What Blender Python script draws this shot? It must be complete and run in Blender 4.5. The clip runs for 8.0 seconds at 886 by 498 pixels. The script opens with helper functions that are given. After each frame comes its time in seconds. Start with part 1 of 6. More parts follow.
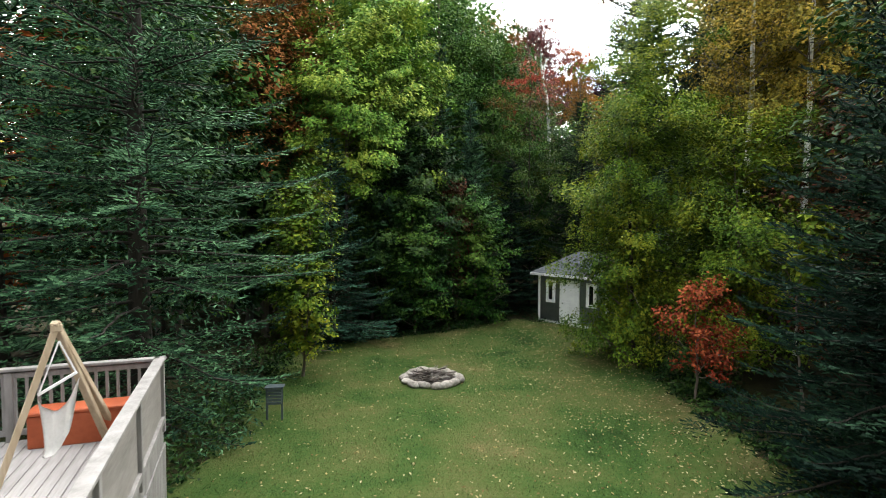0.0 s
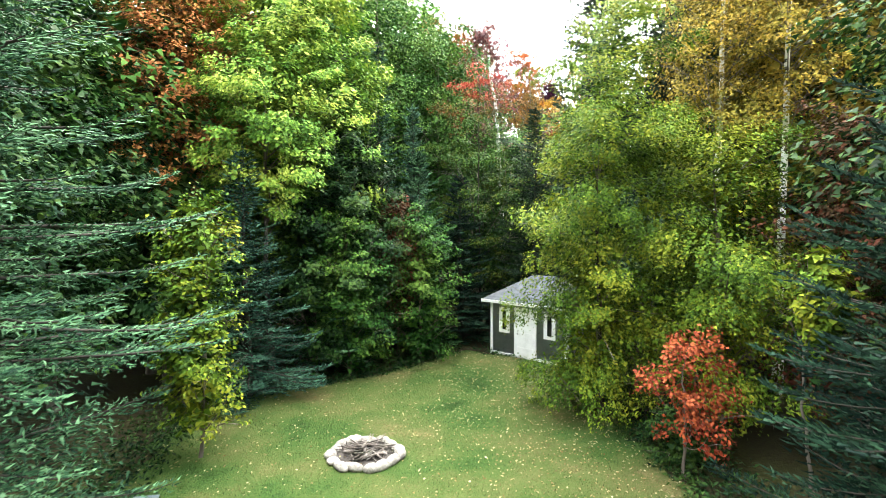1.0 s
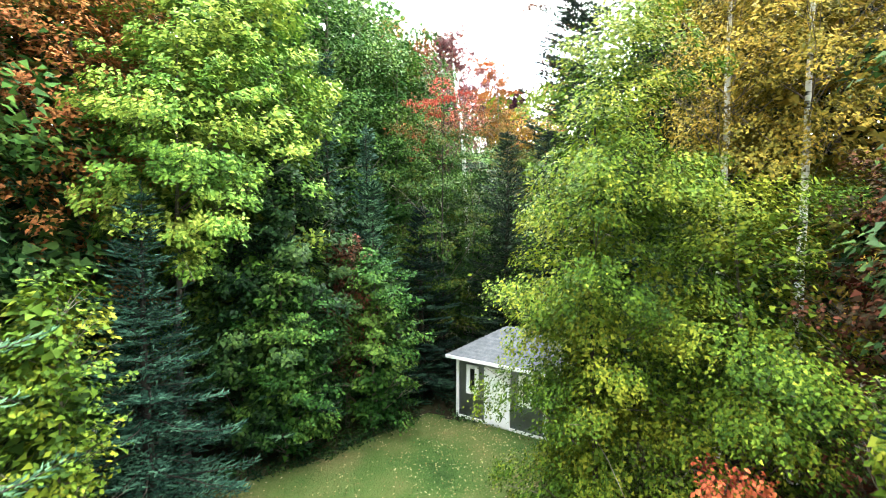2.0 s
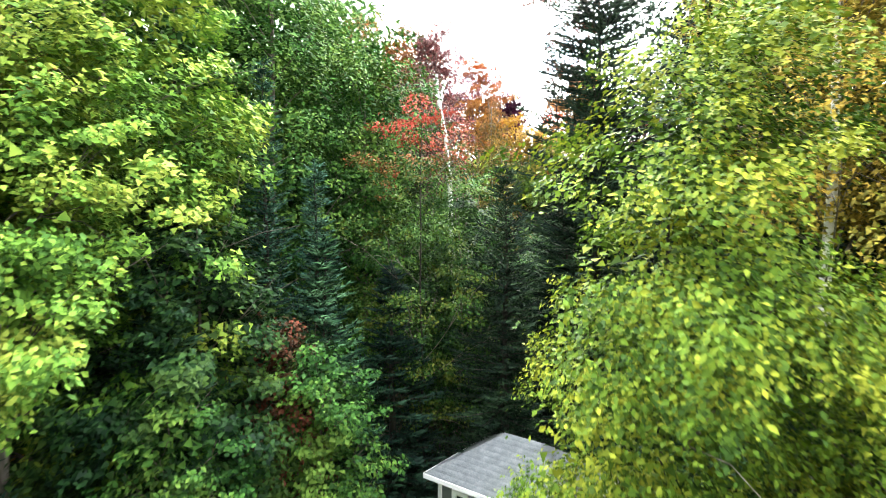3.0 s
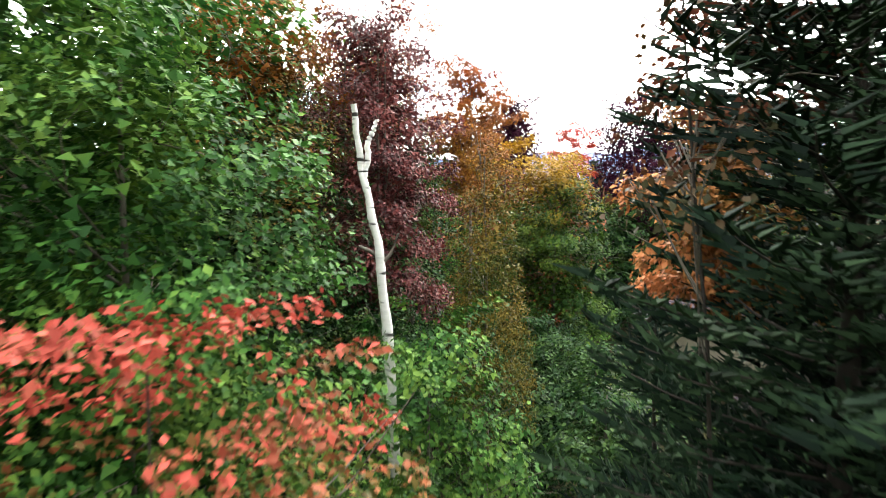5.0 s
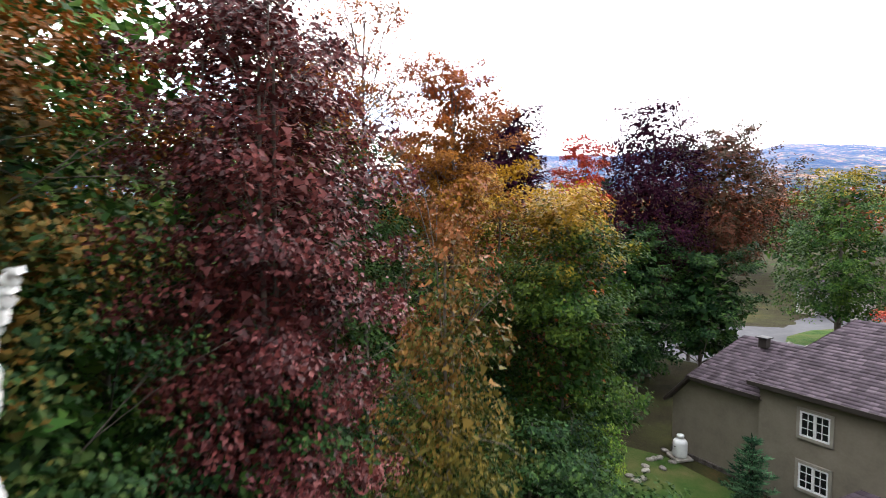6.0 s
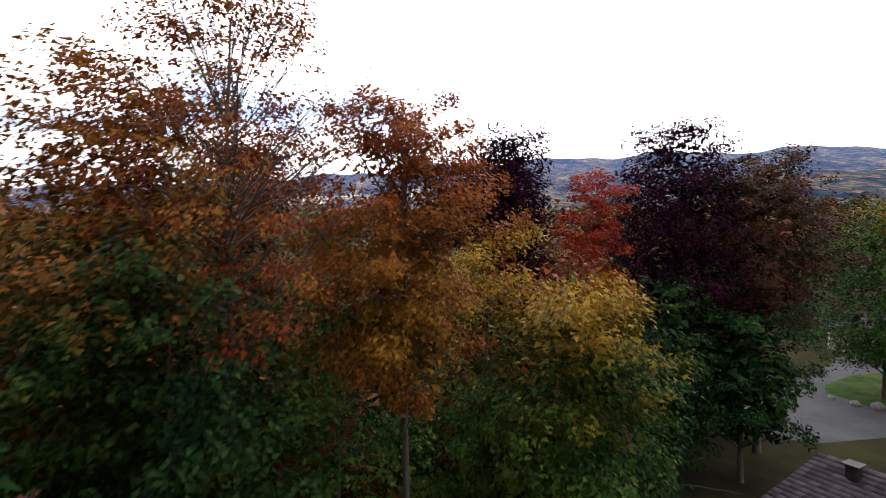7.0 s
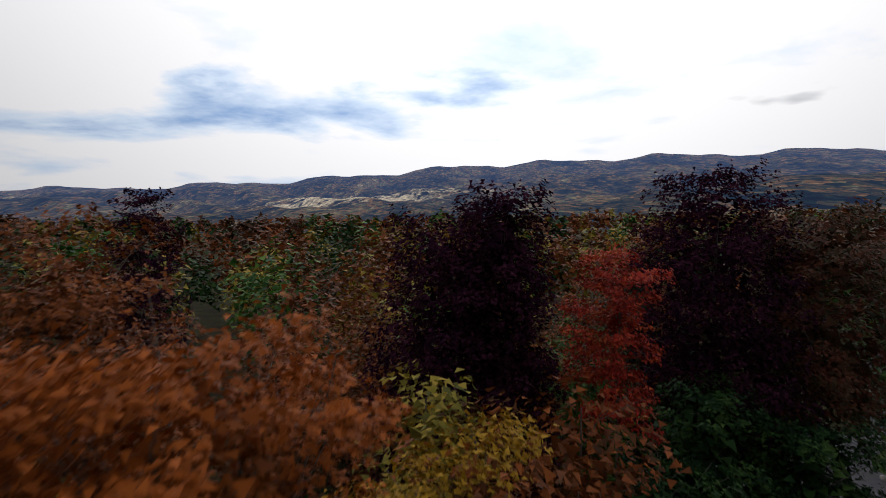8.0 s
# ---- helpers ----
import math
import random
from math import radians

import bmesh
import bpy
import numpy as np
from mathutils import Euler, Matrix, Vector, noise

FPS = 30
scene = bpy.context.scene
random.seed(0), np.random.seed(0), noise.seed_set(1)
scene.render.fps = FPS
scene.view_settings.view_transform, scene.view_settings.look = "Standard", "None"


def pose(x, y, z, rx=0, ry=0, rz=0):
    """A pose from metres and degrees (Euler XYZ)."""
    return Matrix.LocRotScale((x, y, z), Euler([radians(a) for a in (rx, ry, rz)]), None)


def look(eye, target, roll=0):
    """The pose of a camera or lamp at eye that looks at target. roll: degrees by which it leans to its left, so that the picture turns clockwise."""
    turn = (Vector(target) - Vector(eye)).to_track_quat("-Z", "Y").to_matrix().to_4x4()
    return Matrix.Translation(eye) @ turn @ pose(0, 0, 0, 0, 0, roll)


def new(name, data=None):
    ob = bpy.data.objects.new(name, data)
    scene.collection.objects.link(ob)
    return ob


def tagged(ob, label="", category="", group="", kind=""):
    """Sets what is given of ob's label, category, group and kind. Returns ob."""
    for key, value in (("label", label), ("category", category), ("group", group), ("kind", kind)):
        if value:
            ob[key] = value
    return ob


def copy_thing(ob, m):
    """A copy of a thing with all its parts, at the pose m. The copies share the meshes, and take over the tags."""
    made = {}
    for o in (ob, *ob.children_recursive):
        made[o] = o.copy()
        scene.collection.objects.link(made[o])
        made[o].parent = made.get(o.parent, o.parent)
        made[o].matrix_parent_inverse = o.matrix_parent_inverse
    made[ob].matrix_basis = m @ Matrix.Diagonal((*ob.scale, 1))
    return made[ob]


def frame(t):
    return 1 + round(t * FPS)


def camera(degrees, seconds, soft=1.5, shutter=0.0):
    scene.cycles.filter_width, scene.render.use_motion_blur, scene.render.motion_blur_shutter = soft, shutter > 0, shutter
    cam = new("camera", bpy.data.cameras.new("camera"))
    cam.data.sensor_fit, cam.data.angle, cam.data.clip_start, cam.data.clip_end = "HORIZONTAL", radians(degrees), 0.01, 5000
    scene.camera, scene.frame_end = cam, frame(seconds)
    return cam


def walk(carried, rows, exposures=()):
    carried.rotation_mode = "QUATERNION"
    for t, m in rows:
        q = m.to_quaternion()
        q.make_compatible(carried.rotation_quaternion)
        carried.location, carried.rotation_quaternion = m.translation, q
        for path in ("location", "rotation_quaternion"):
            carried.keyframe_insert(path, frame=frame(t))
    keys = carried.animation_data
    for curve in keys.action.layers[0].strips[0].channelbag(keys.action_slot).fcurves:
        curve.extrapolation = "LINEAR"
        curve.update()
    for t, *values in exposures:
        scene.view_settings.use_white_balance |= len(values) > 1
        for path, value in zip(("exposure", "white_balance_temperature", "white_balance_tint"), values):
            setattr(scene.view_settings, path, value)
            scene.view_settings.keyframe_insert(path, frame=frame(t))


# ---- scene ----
cam = camera(79.0, 8.0, soft=0.8, shutter=0.18)
PATH = [
    (0, (4.021, -3.322, 4.664), (3.709, -1.349, 4.56), 0.3),
    (0.5, (3.985, -1.956, 5.06), (3.74, 0.027, 4.955), 0.1),
    (1, (3.889, -0.358, 5.542), (3.769, 1.636, 5.439), -0.2),
    (1.2, (3.847, 0.339, 5.778), (3.746, 2.333, 5.674), -0.1),
    (2.3, (3.819, 4.277, 7.636), (3.87, 6.274, 7.532), -0.0),
    (2.5, (3.926, 5.345, 8.001), (3.981, 7.341, 7.896), -0.1),
    (3, (4.25, 8.26, 9.016), (4.309, 10.256, 8.904), -0.0),
    (3.5, (4.632, 11.281, 9.946), (4.689, 13.276, 9.829), -0.3),
    (4, (5.114, 14.777, 10.981), (5.166, 16.773, 10.868), -0.3),
    (4.5, (5.603, 18.363, 12.108), (5.672, 20.359, 11.992), -0.4),
    (4.7, (5.765, 19.594, 12.515), (5.818, 21.59, 12.392), -0.6),
    (5.8, (7.075, 27.319, 14.779), (7.123, 29.315, 14.66), -0.0),
    (6, (7.318, 28.906, 15.209), (7.367, 30.902, 15.093), -0.2),
    (6.5, (7.997, 32.864, 16.559), (8.046, 34.86, 16.45), -0.2),
    (7, (8.83, 36.766, 18.26), (8.875, 38.762, 18.156), -0.4),
    (7.5, (9.68, 40.669, 20.113), (9.72, 42.666, 20.014), -0.5),
    (8, (10.523, 44.651, 22.083), (10.564, 46.649, 21.985), -0.4),
]
EXPOSURES = [(0, 0.8, 6700, 7), (0.5, 1.95, 6800, 6), (1, 2.25, 6700, 6), (2.5, 2.33, 6600, 6), (3.0, 2.08, 6600, 6), (3.5, 1.92, 6700, 5), (4.5, 1.6, 7000, 3), (5.8, 0.5, 6400, 10), (6.5, 0.05, 6500, 12), (7, -1.0, 6500, 12), (7.5, -1.75, 6500, 12), (8, -2.3, 6400, 12)]
walk(cam, [(t, look(e, g, r)) for t, e, g, r in PATH], EXPOSURES)
import itertools

# ---- world, sun ----
world = bpy.data.worlds.new("overcast_sky")
scene.world = world
world.use_nodes = True
SUN_ELEV, SUN_ROT = radians(34), radians(8)


def node(tree, kind, inputs=None, **props):
    n = tree.nodes.new(kind)
    if "operation" in props:
        n.operation = props["operation"]
    if "use_clamp" in props:
        n.use_clamp = props["use_clamp"]
    if "data_type" in props:
        n.data_type = props["data_type"]
    if "feature" in props:
        n.feature = props["feature"]
    for key, value in (inputs or {}).items():
        if isinstance(value, bpy.types.NodeSocket):
            tree.links.new(value, n.inputs[key])
        else:
            n.inputs[key].default_value = value
    return n


def ramp(tree, fac, stops, interpolation="LINEAR"):
    n = tree.nodes.new("ShaderNodeValToRGB")
    n.color_ramp.interpolation = interpolation
    while len(n.color_ramp.elements) < len(stops):
        n.color_ramp.elements.new(0.5)
    for e, (p, c) in zip(n.color_ramp.elements, stops):
        e.position, e.color = p, (*c, 1) if len(c) == 3 else c
    tree.links.new(fac, n.inputs[0])
    return n


def build_world():
    t = world.node_tree
    t.nodes.clear()
    co = node(t, "ShaderNodeTexCoord")
    sky = node(t, "ShaderNodeTexSky")
    sky.sky_type, sky.sun_disc, sky.sun_elevation, sky.sun_rotation = "NISHITA", False, SUN_ELEV, SUN_ROT
    blue = node(t, "ShaderNodeVectorMath", {0: sky.outputs[0], 1: (0.1, 0.1, 0.1)}, operation="MULTIPLY")
    # flat cloud layer: directions projected on a plane overhead
    sep = node(t, "ShaderNodeSeparateXYZ", {0: co.outputs["Generated"]})
    up = node(t, "ShaderNodeMath", {0: sep.outputs[2], 1: 0.10}, operation="ADD")
    upc = node(t, "ShaderNodeMath", {0: up.outputs[0], 1: 0.02}, operation="MAXIMUM")
    px = node(t, "ShaderNodeMath", {0: sep.outputs[0], 1: upc.outputs[0]}, operation="DIVIDE")
    py = node(t, "ShaderNodeMath", {0: sep.outputs[1], 1: upc.outputs[0]}, operation="DIVIDE")
    flat = node(t, "ShaderNodeCombineXYZ", {0: px.outputs[0], 1: py.outputs[0], 2: 3.7})
    big = node(t, "ShaderNodeTexNoise", {"Vector": flat.outputs[0], "Scale": 0.62, "Detail": 7.0, "Roughness": 0.52, "Distortion": 0.35})
    torn = node(t, "ShaderNodeTexNoise", {"Vector": flat.outputs[0], "Scale": 1.1, "Detail": 7.0, "Roughness": 0.55})
    mass = node(t, "ShaderNodeMath", {0: big.outputs[0], 1: 1.6, 2: -0.3}, operation="MULTIPLY_ADD")
    # two grey-blue banks with ragged tops
    for (cx, cy), (sx, sy), dark in (((-0.9, 3.2), (0.75, 1.5), 0.72), ((0.25, 2.35), (0.7, 1.1), 0.45)):
        bank = node(t, "ShaderNodeVectorMath", {0: flat.outputs[0], 1: (-cx, -cy, -3.7)}, operation="ADD")
        bank = node(t, "ShaderNodeVectorMath", {0: bank.outputs[0], 1: (sx, sy, 0.0)}, operation="MULTIPLY")
        ball = node(t, "ShaderNodeVectorMath", {0: bank.outputs[0]}, operation="LENGTH")
        ball = node(t, "ShaderNodeMath", {0: torn.outputs[0], 1: -2.4, 2: ball.outputs["Value"]}, operation="MULTIPLY_ADD")
        puff = node(t, "ShaderNodeMapRange", {0: ball.outputs[0], 1: -1.5, 2: -0.1, 3: dark, 4: 0.0})
        mass = node(t, "ShaderNodeMath", {0: mass.outputs[0], 1: puff.outputs[0]}, operation="ADD")
    shade = ramp(t, mass.outputs[0], [(0.0, (1.0, 1.0, 1.0)), (0.6, (1.0, 1.0, 1.0)), (0.76, (0.7, 0.82, 0.97)), (1.02, (0.26, 0.42, 0.7))])
    gaps = node(t, "ShaderNodeTexNoise", {"Vector": flat.outputs[0], "Scale": 0.9, "Detail": 4.0, "Roughness": 0.5})
    hole = ramp(t, gaps.outputs[0], [(0.70, (0, 0, 0)), (0.82, (1, 1, 1))])
    to_sun = (math.sin(SUN_ROT) * math.cos(SUN_ELEV), math.cos(SUN_ROT) * math.cos(SUN_ELEV), math.sin(SUN_ELEV))
    dot = node(t, "ShaderNodeVectorMath", {0: co.outputs["Generated"], 1: to_sun}, operation="DOT_PRODUCT")
    pos = node(t, "ShaderNodeMath", {0: dot.outputs["Value"], 1: 0.0}, operation="MAXIMUM")
    sq = node(t, "ShaderNodeMath", {0: pos.outputs[0], 1: 1.7}, operation="POWER")
    zen = node(t, "ShaderNodeMapRange", {0: sep.outputs[2], 1: 0.0, 2: 1.0, 3: CLOUD, 4: CLOUD * 3.0})
    lum = node(t, "ShaderNodeMath", {0: sq.outputs[0], 1: GLOW, 2: zen.outputs[0]}, operation="MULTIPLY_ADD")
    lit = node(t, "ShaderNodeVectorMath", {0: shade.outputs[0], "Scale": lum.outputs[0]}, operation="SCALE")
    mix = node(t, "ShaderNodeMix", {0: hole.outputs[0], 6: lit.outputs[0], 7: blue.outputs[0]}, data_type="RGBA")
    bg = node(t, "ShaderNodeBackground", {0: mix.outputs[2], 1: 1.0})
    out = node(t, "ShaderNodeOutputWorld", {0: bg.outputs[0]})


CLOUD, GLOW = 0.75, 4.9
build_world()
sun = new("sun", bpy.data.lights.new("sun", "SUN"))
sun.data.energy, sun.data.angle, sun.data.color = 0.8, radians(20), (1.0, 0.95, 0.88)
sun.matrix_world = look((0, 0, 60), (-20 * math.sin(SUN_ROT), -20 * math.cos(SUN_ROT), 60 - 20 * math.tan(SUN_ELEV)))
scene.view_settings.exposure = 0.0


# ---- materials ----
def material(name, build):
    m = bpy.data.materials.new(name)
    m.use_nodes = True
    t = m.node_tree
    t.nodes.clear()
    out = t.nodes.new("ShaderNodeOutputMaterial")
    t.links.new(build(t), out.inputs[0])
    return m


def leaf_material(name, low, mid, high, top=None, top_from=0.0, top_to=1.0, scale=0.45, gloss=0.5, through_leaf=0.18, jitter=0.36, sheen=0.06):
    """Leaf colours wander over the crown from low over mid to high; top: the colour that the crown turns to between two heights."""
    low, mid, high = ([c[0] * 0.6, c[1] * 0.57, c[2] * 0.6 + 0.005] for c in (low, mid, high))
    top = top and [v * 0.62 for v in top]

    def build(t):
        co = node(t, "ShaderNodeTexCoord")
        info = node(t, "ShaderNodeObjectInfo")
        geo = node(t, "ShaderNodeNewGeometry")
        shift = node(t, "ShaderNodeVectorMath", {0: co.outputs["Object"], 1: info.outputs["Location"]}, operation="ADD")
        n = node(t, "ShaderNodeTexNoise", {"Vector": shift.outputs[0], "Scale": scale, "Detail": 3.0, "Roughness": 0.7})
        isl = node(t, "ShaderNodeMapRange", {0: geo.outputs["Random Per Island"], 3: -jitter, 4: jitter})
        wide = node(t, "ShaderNodeMapRange", {0: n.outputs[0], 1: 0.36, 2: 0.64, 3: 0.0, 4: 1.0})
        f = node(t, "ShaderNodeMath", {0: wide.outputs[0], 1: isl.outputs[0]}, operation="ADD", use_clamp=True)
        col = ramp(t, f.outputs[0], [(0.0, low), (0.5, mid), (1.0, high)]).outputs[0]
        if top:
            z = node(t, "ShaderNodeSeparateXYZ", {0: co.outputs["Object"]})
            wob = node(t, "ShaderNodeTexNoise", {"Vector": shift.outputs[0], "Scale": 0.6, "Detail": 2.0})
            zz = node(t, "ShaderNodeMath", {0: wob.outputs[0], 1: (top_to - top_from) * 1.6, 2: z.outputs[2]}, operation="MULTIPLY_ADD")
            h = node(t, "ShaderNodeMapRange", {0: zz.outputs[0], 1: top_from + (top_to - top_from) * 0.8, 2: top_to + (top_to - top_from) * 0.8, 3: -jitter, 4: 1 + jitter})
            pick = node(t, "ShaderNodeMath", {0: h.outputs[0], 1: isl.outputs[0]}, operation="ADD", use_clamp=True)
            col = node(t, "ShaderNodeMix", {0: pick.outputs[0], 6: col, 7: (*top, 1)}, data_type="RGBA").outputs[2]
        val = node(t, "ShaderNodeMapRange", {0: geo.outputs["Random Per Island"], 3: 0.66, 4: 1.34})
        col = node(t, "ShaderNodeHueSaturation", {"Value": val.outputs[0], "Color": col}).outputs[0]
        p = node(t, "ShaderNodeBsdfPrincipled", {"Base Color": col, "Roughness": gloss, "Specular IOR Level": sheen})
        tr = node(t, "ShaderNodeBsdfTranslucent", {"Color": col})
        return node(t, "ShaderNodeMixShader", {0: through_leaf, 1: p.outputs[0], 2: tr.outputs[0]}).outputs[0]
    return material(name, build)


def rough_material(name, colours, scale, rough=0.8, bump=0.3, bump_scale=None, stretch=(1, 1, 1), metal=0.0, spots=None, per_object=0.0):
    """Colours over a two-scale noise, with relief; stretch: along the object's axes."""
    def build(t):
        co = node(t, "ShaderNodeTexCoord")
        v = node(t, "ShaderNodeVectorMath", {0: co.outputs["Object"], 1: stretch}, operation="MULTIPLY")
        n1 = node(t, "ShaderNodeTexNoise", {"Vector": v.outputs[0], "Scale": scale, "Detail": 6.0, "Roughness": 0.6})
        n2 = node(t, "ShaderNodeTexNoise", {"Vector": v.outputs[0], "Scale": scale * 7, "Detail": 3.0})
        f = node(t, "ShaderNodeMath", {0: n2.outputs[0], 1: 0.35, 2: n1.outputs[0]}, operation="MULTIPLY_ADD")
        r = node(t, "ShaderNodeMapRange", {0: f.outputs[0], 1: 0.42, 2: 0.92})
        k = len(colours) - 1
        col = ramp(t, r.outputs[0], [(i / k, c) for i, c in enumerate(colours)]).outputs[0]
        if spots:
            sp = node(t, "ShaderNodeTexNoise", {"Vector": v.outputs[0], "Scale": spots[1], "Detail": 2.0, "Roughness": 0.4})
            mask = ramp(t, sp.outputs[0], [(spots[2], (0, 0, 0)), (spots[2] + 0.05, (1, 1, 1))])
            col = node(t, "ShaderNodeMix", {0: mask.outputs[0], 6: col, 7: (*spots[0], 1)}, data_type="RGBA").outputs[2]
        if per_object:
            info = node(t, "ShaderNodeObjectInfo")
            val = node(t, "ShaderNodeMapRange", {0: info.outputs["Random"], 3: 1 - per_object, 4: 1 + per_object})
            col = node(t, "ShaderNodeHueSaturation", {"Value": val.outputs[0], "Color": col}).outputs[0]
        b = node(t, "ShaderNodeBump", {"Height": n2.outputs[0], "Strength": bump, "Distance": 0.02})
        p = node(t, "ShaderNodeBsdfPrincipled", {"Base Color": col, "Roughness": rough, "Specular IOR Level": 0.3, "Metallic": metal, "Normal": b.outputs[0]})
        return p.outputs[0]
    return material(name, build)


BARK = rough_material("grey_brown_bark", [(0.05, 0.042, 0.036), (0.13, 0.11, 0.095), (0.22, 0.2, 0.18)], 2.0, 0.9, 0.8, stretch=(1, 1, 0.25))
BARK_DARK = rough_material("dark_bark", [(0.012, 0.011, 0.01), (0.028, 0.024, 0.02), (0.055, 0.047, 0.04)], 2.0, 0.9, 0.8, stretch=(1, 1, 0.3))
BIRCH = rough_material("white_birch_bark", [(0.55, 0.54, 0.53), (0.74, 0.73, 0.72), (0.8, 0.8, 0.8)], 1.2, 0.6, 0.3, stretch=(0.7, 0.7, 4.0), spots=((0.03, 0.028, 0.026), 1.6, 0.6))

SPRUCE = leaf_material("spruce_needles", (0.014, 0.05, 0.02), (0.05, 0.145, 0.058), (0.15, 0.32, 0.145), scale=1.1, gloss=0.55, through_leaf=0.15)
BLUE_SPRUCE = leaf_material("blue_green_spruce_needles", (0.013, 0.046, 0.022), (0.036, 0.11, 0.062), (0.09, 0.21, 0.12), scale=0.6, gloss=0.55, through_leaf=0.15)
DARK_SPRUCE = leaf_material("dark_spruce_needles", (0.007, 0.024, 0.01), (0.016, 0.046, 0.02), (0.04, 0.1, 0.045), scale=0.6, gloss=0.55, through_leaf=0.15)
HEMLOCK = leaf_material("dark_conifer_needles", (0.01, 0.024, 0.009), (0.02, 0.045, 0.016), (0.04, 0.08, 0.028), scale=0.6, gloss=0.6, through_leaf=0.1)
GREEN = leaf_material("green_leaves", (0.03, 0.11, 0.015), (0.075, 0.21, 0.03), (0.17, 0.31, 0.045))
DARK_GREEN = leaf_material("dark_green_leaves", (0.012, 0.042, 0.009), (0.03, 0.088, 0.014), (0.07, 0.14, 0.022))
BRIGHT = leaf_material("bright_yellow_green_leaves", (0.09, 0.24, 0.03), (0.23, 0.46, 0.055), (0.46, 0.6, 0.09))
YELLOW_GREEN = leaf_material("yellow_green_birch_leaves", (0.055, 0.135, 0.01), (0.155, 0.285, 0.02), (0.33, 0.39, 0.03), scale=0.6)
OLIVE_GOLD = leaf_material("olive_gold_leaves", (0.19, 0.2, 0.03), (0.38, 0.33, 0.04), (0.56, 0.41, 0.06), scale=0.6)
YELLOW = leaf_material("golden_yellow_leaves", (0.2, 0.17, 0.012), (0.4, 0.28, 0.02), (0.52, 0.32, 0.025), scale=0.5)
YELLOW_COPPER = leaf_material("gold_and_copper_leaves", (0.3, 0.05, 0.014), (0.42, 0.105, 0.018), (0.47, 0.22, 0.024), scale=0.6)
ORANGE = leaf_material("orange_leaves", (0.36, 0.21, 0.04), (0.62, 0.28, 0.08), (0.72, 0.3, 0.11), scale=0.5)
RUST = leaf_material("rusty_brown_orange_leaves", (0.12, 0.055, 0.012), (0.27, 0.08, 0.015), (0.38, 0.12, 0.02), scale=0.5)
COPPER = leaf_material("copper_leaves_over_olive", (0.08, 0.11, 0.014), (0.16, 0.15, 0.02), (0.26, 0.2, 0.03), top=(0.36, 0.13, 0.05), top_from=11.6, top_to=15.2, scale=0.9)
RED_ORANGE = leaf_material("orange_red_leaves", (0.16, 0.045, 0.02), (0.34, 0.07, 0.025), (0.46, 0.13, 0.04), scale=0.9)
GOLD_COPPER = leaf_material("gold_leaves_with_copper_top", (0.3, 0.1, 0.015), (0.46, 0.2, 0.022), (0.55, 0.29, 0.03), top=(0.5, 0.13, 0.022), top_from=15.0, top_to=19.0, scale=0.6)
ORANGE_GOLD = leaf_material("golden_orange_leaves", (0.22, 0.12, 0.015), (0.4, 0.17, 0.022), (0.5, 0.22, 0.03), scale=0.4)
RED = leaf_material("bright_red_leaves", (0.36, 0.04, 0.016), (0.58, 0.05, 0.022), (0.65, 0.13, 0.03), scale=0.9)
RED_OVER_GREEN = leaf_material("red_tipped_green_leaves", (0.03, 0.095, 0.01), (0.06, 0.14, 0.015), (0.13, 0.17, 0.02), top=(0.56, 0.1, 0.075), top_from=9.8, top_to=12.6, scale=0.9)
BURGUNDY = leaf_material("burgundy_leaves", (0.075, 0.026, 0.02), (0.19, 0.046, 0.04), (0.32, 0.09, 0.07), scale=0.7, gloss=0.4, sheen=0.25)
PURPLE = leaf_material("dark_purple_leaves", (0.028, 0.01, 0.016), (0.05, 0.016, 0.026), (0.085, 0.026, 0.04), scale=0.6, gloss=0.8, through_leaf=0.12, sheen=0.0)
MAROON = leaf_material("maroon_brown_leaves", (0.06, 0.06, 0.018), (0.13, 0.06, 0.022), (0.2, 0.065, 0.03), scale=0.5)
GREEN_TO_GOLD = leaf_material("green_leaves_turning_gold", (0.03, 0.095, 0.01), (0.07, 0.15, 0.015), (0.13, 0.21, 0.02), top=(0.5, 0.28, 0.02), top_from=11.0, top_to=15.2, scale=0.5)
GREEN_TO_ORANGE = leaf_material("green_leaves_turning_orange", (0.03, 0.085, 0.01), (0.065, 0.14, 0.015), (0.14, 0.18, 0.02), top=(0.42, 0.14, 0.018), top_from=14.5, top_to=19.0, scale=0.5)
DARK_TO_ORANGE = leaf_material("dark_green_leaves_turning_orange", (0.016, 0.05, 0.01), (0.034, 0.09, 0.014), (0.08, 0.12, 0.02), top=(0.32, 0.11, 0.02), top_from=13.0, top_to=18.5, scale=0.6)
GREEN_YELLOW_TOP = leaf_material("green_leaves_with_yellow_top", (0.025, 0.08, 0.01), (0.055, 0.14, 0.016), (0.11, 0.2, 0.02), top=(0.44, 0.31, 0.025), top_from=15.0, top_to=21.0, scale=0.4)


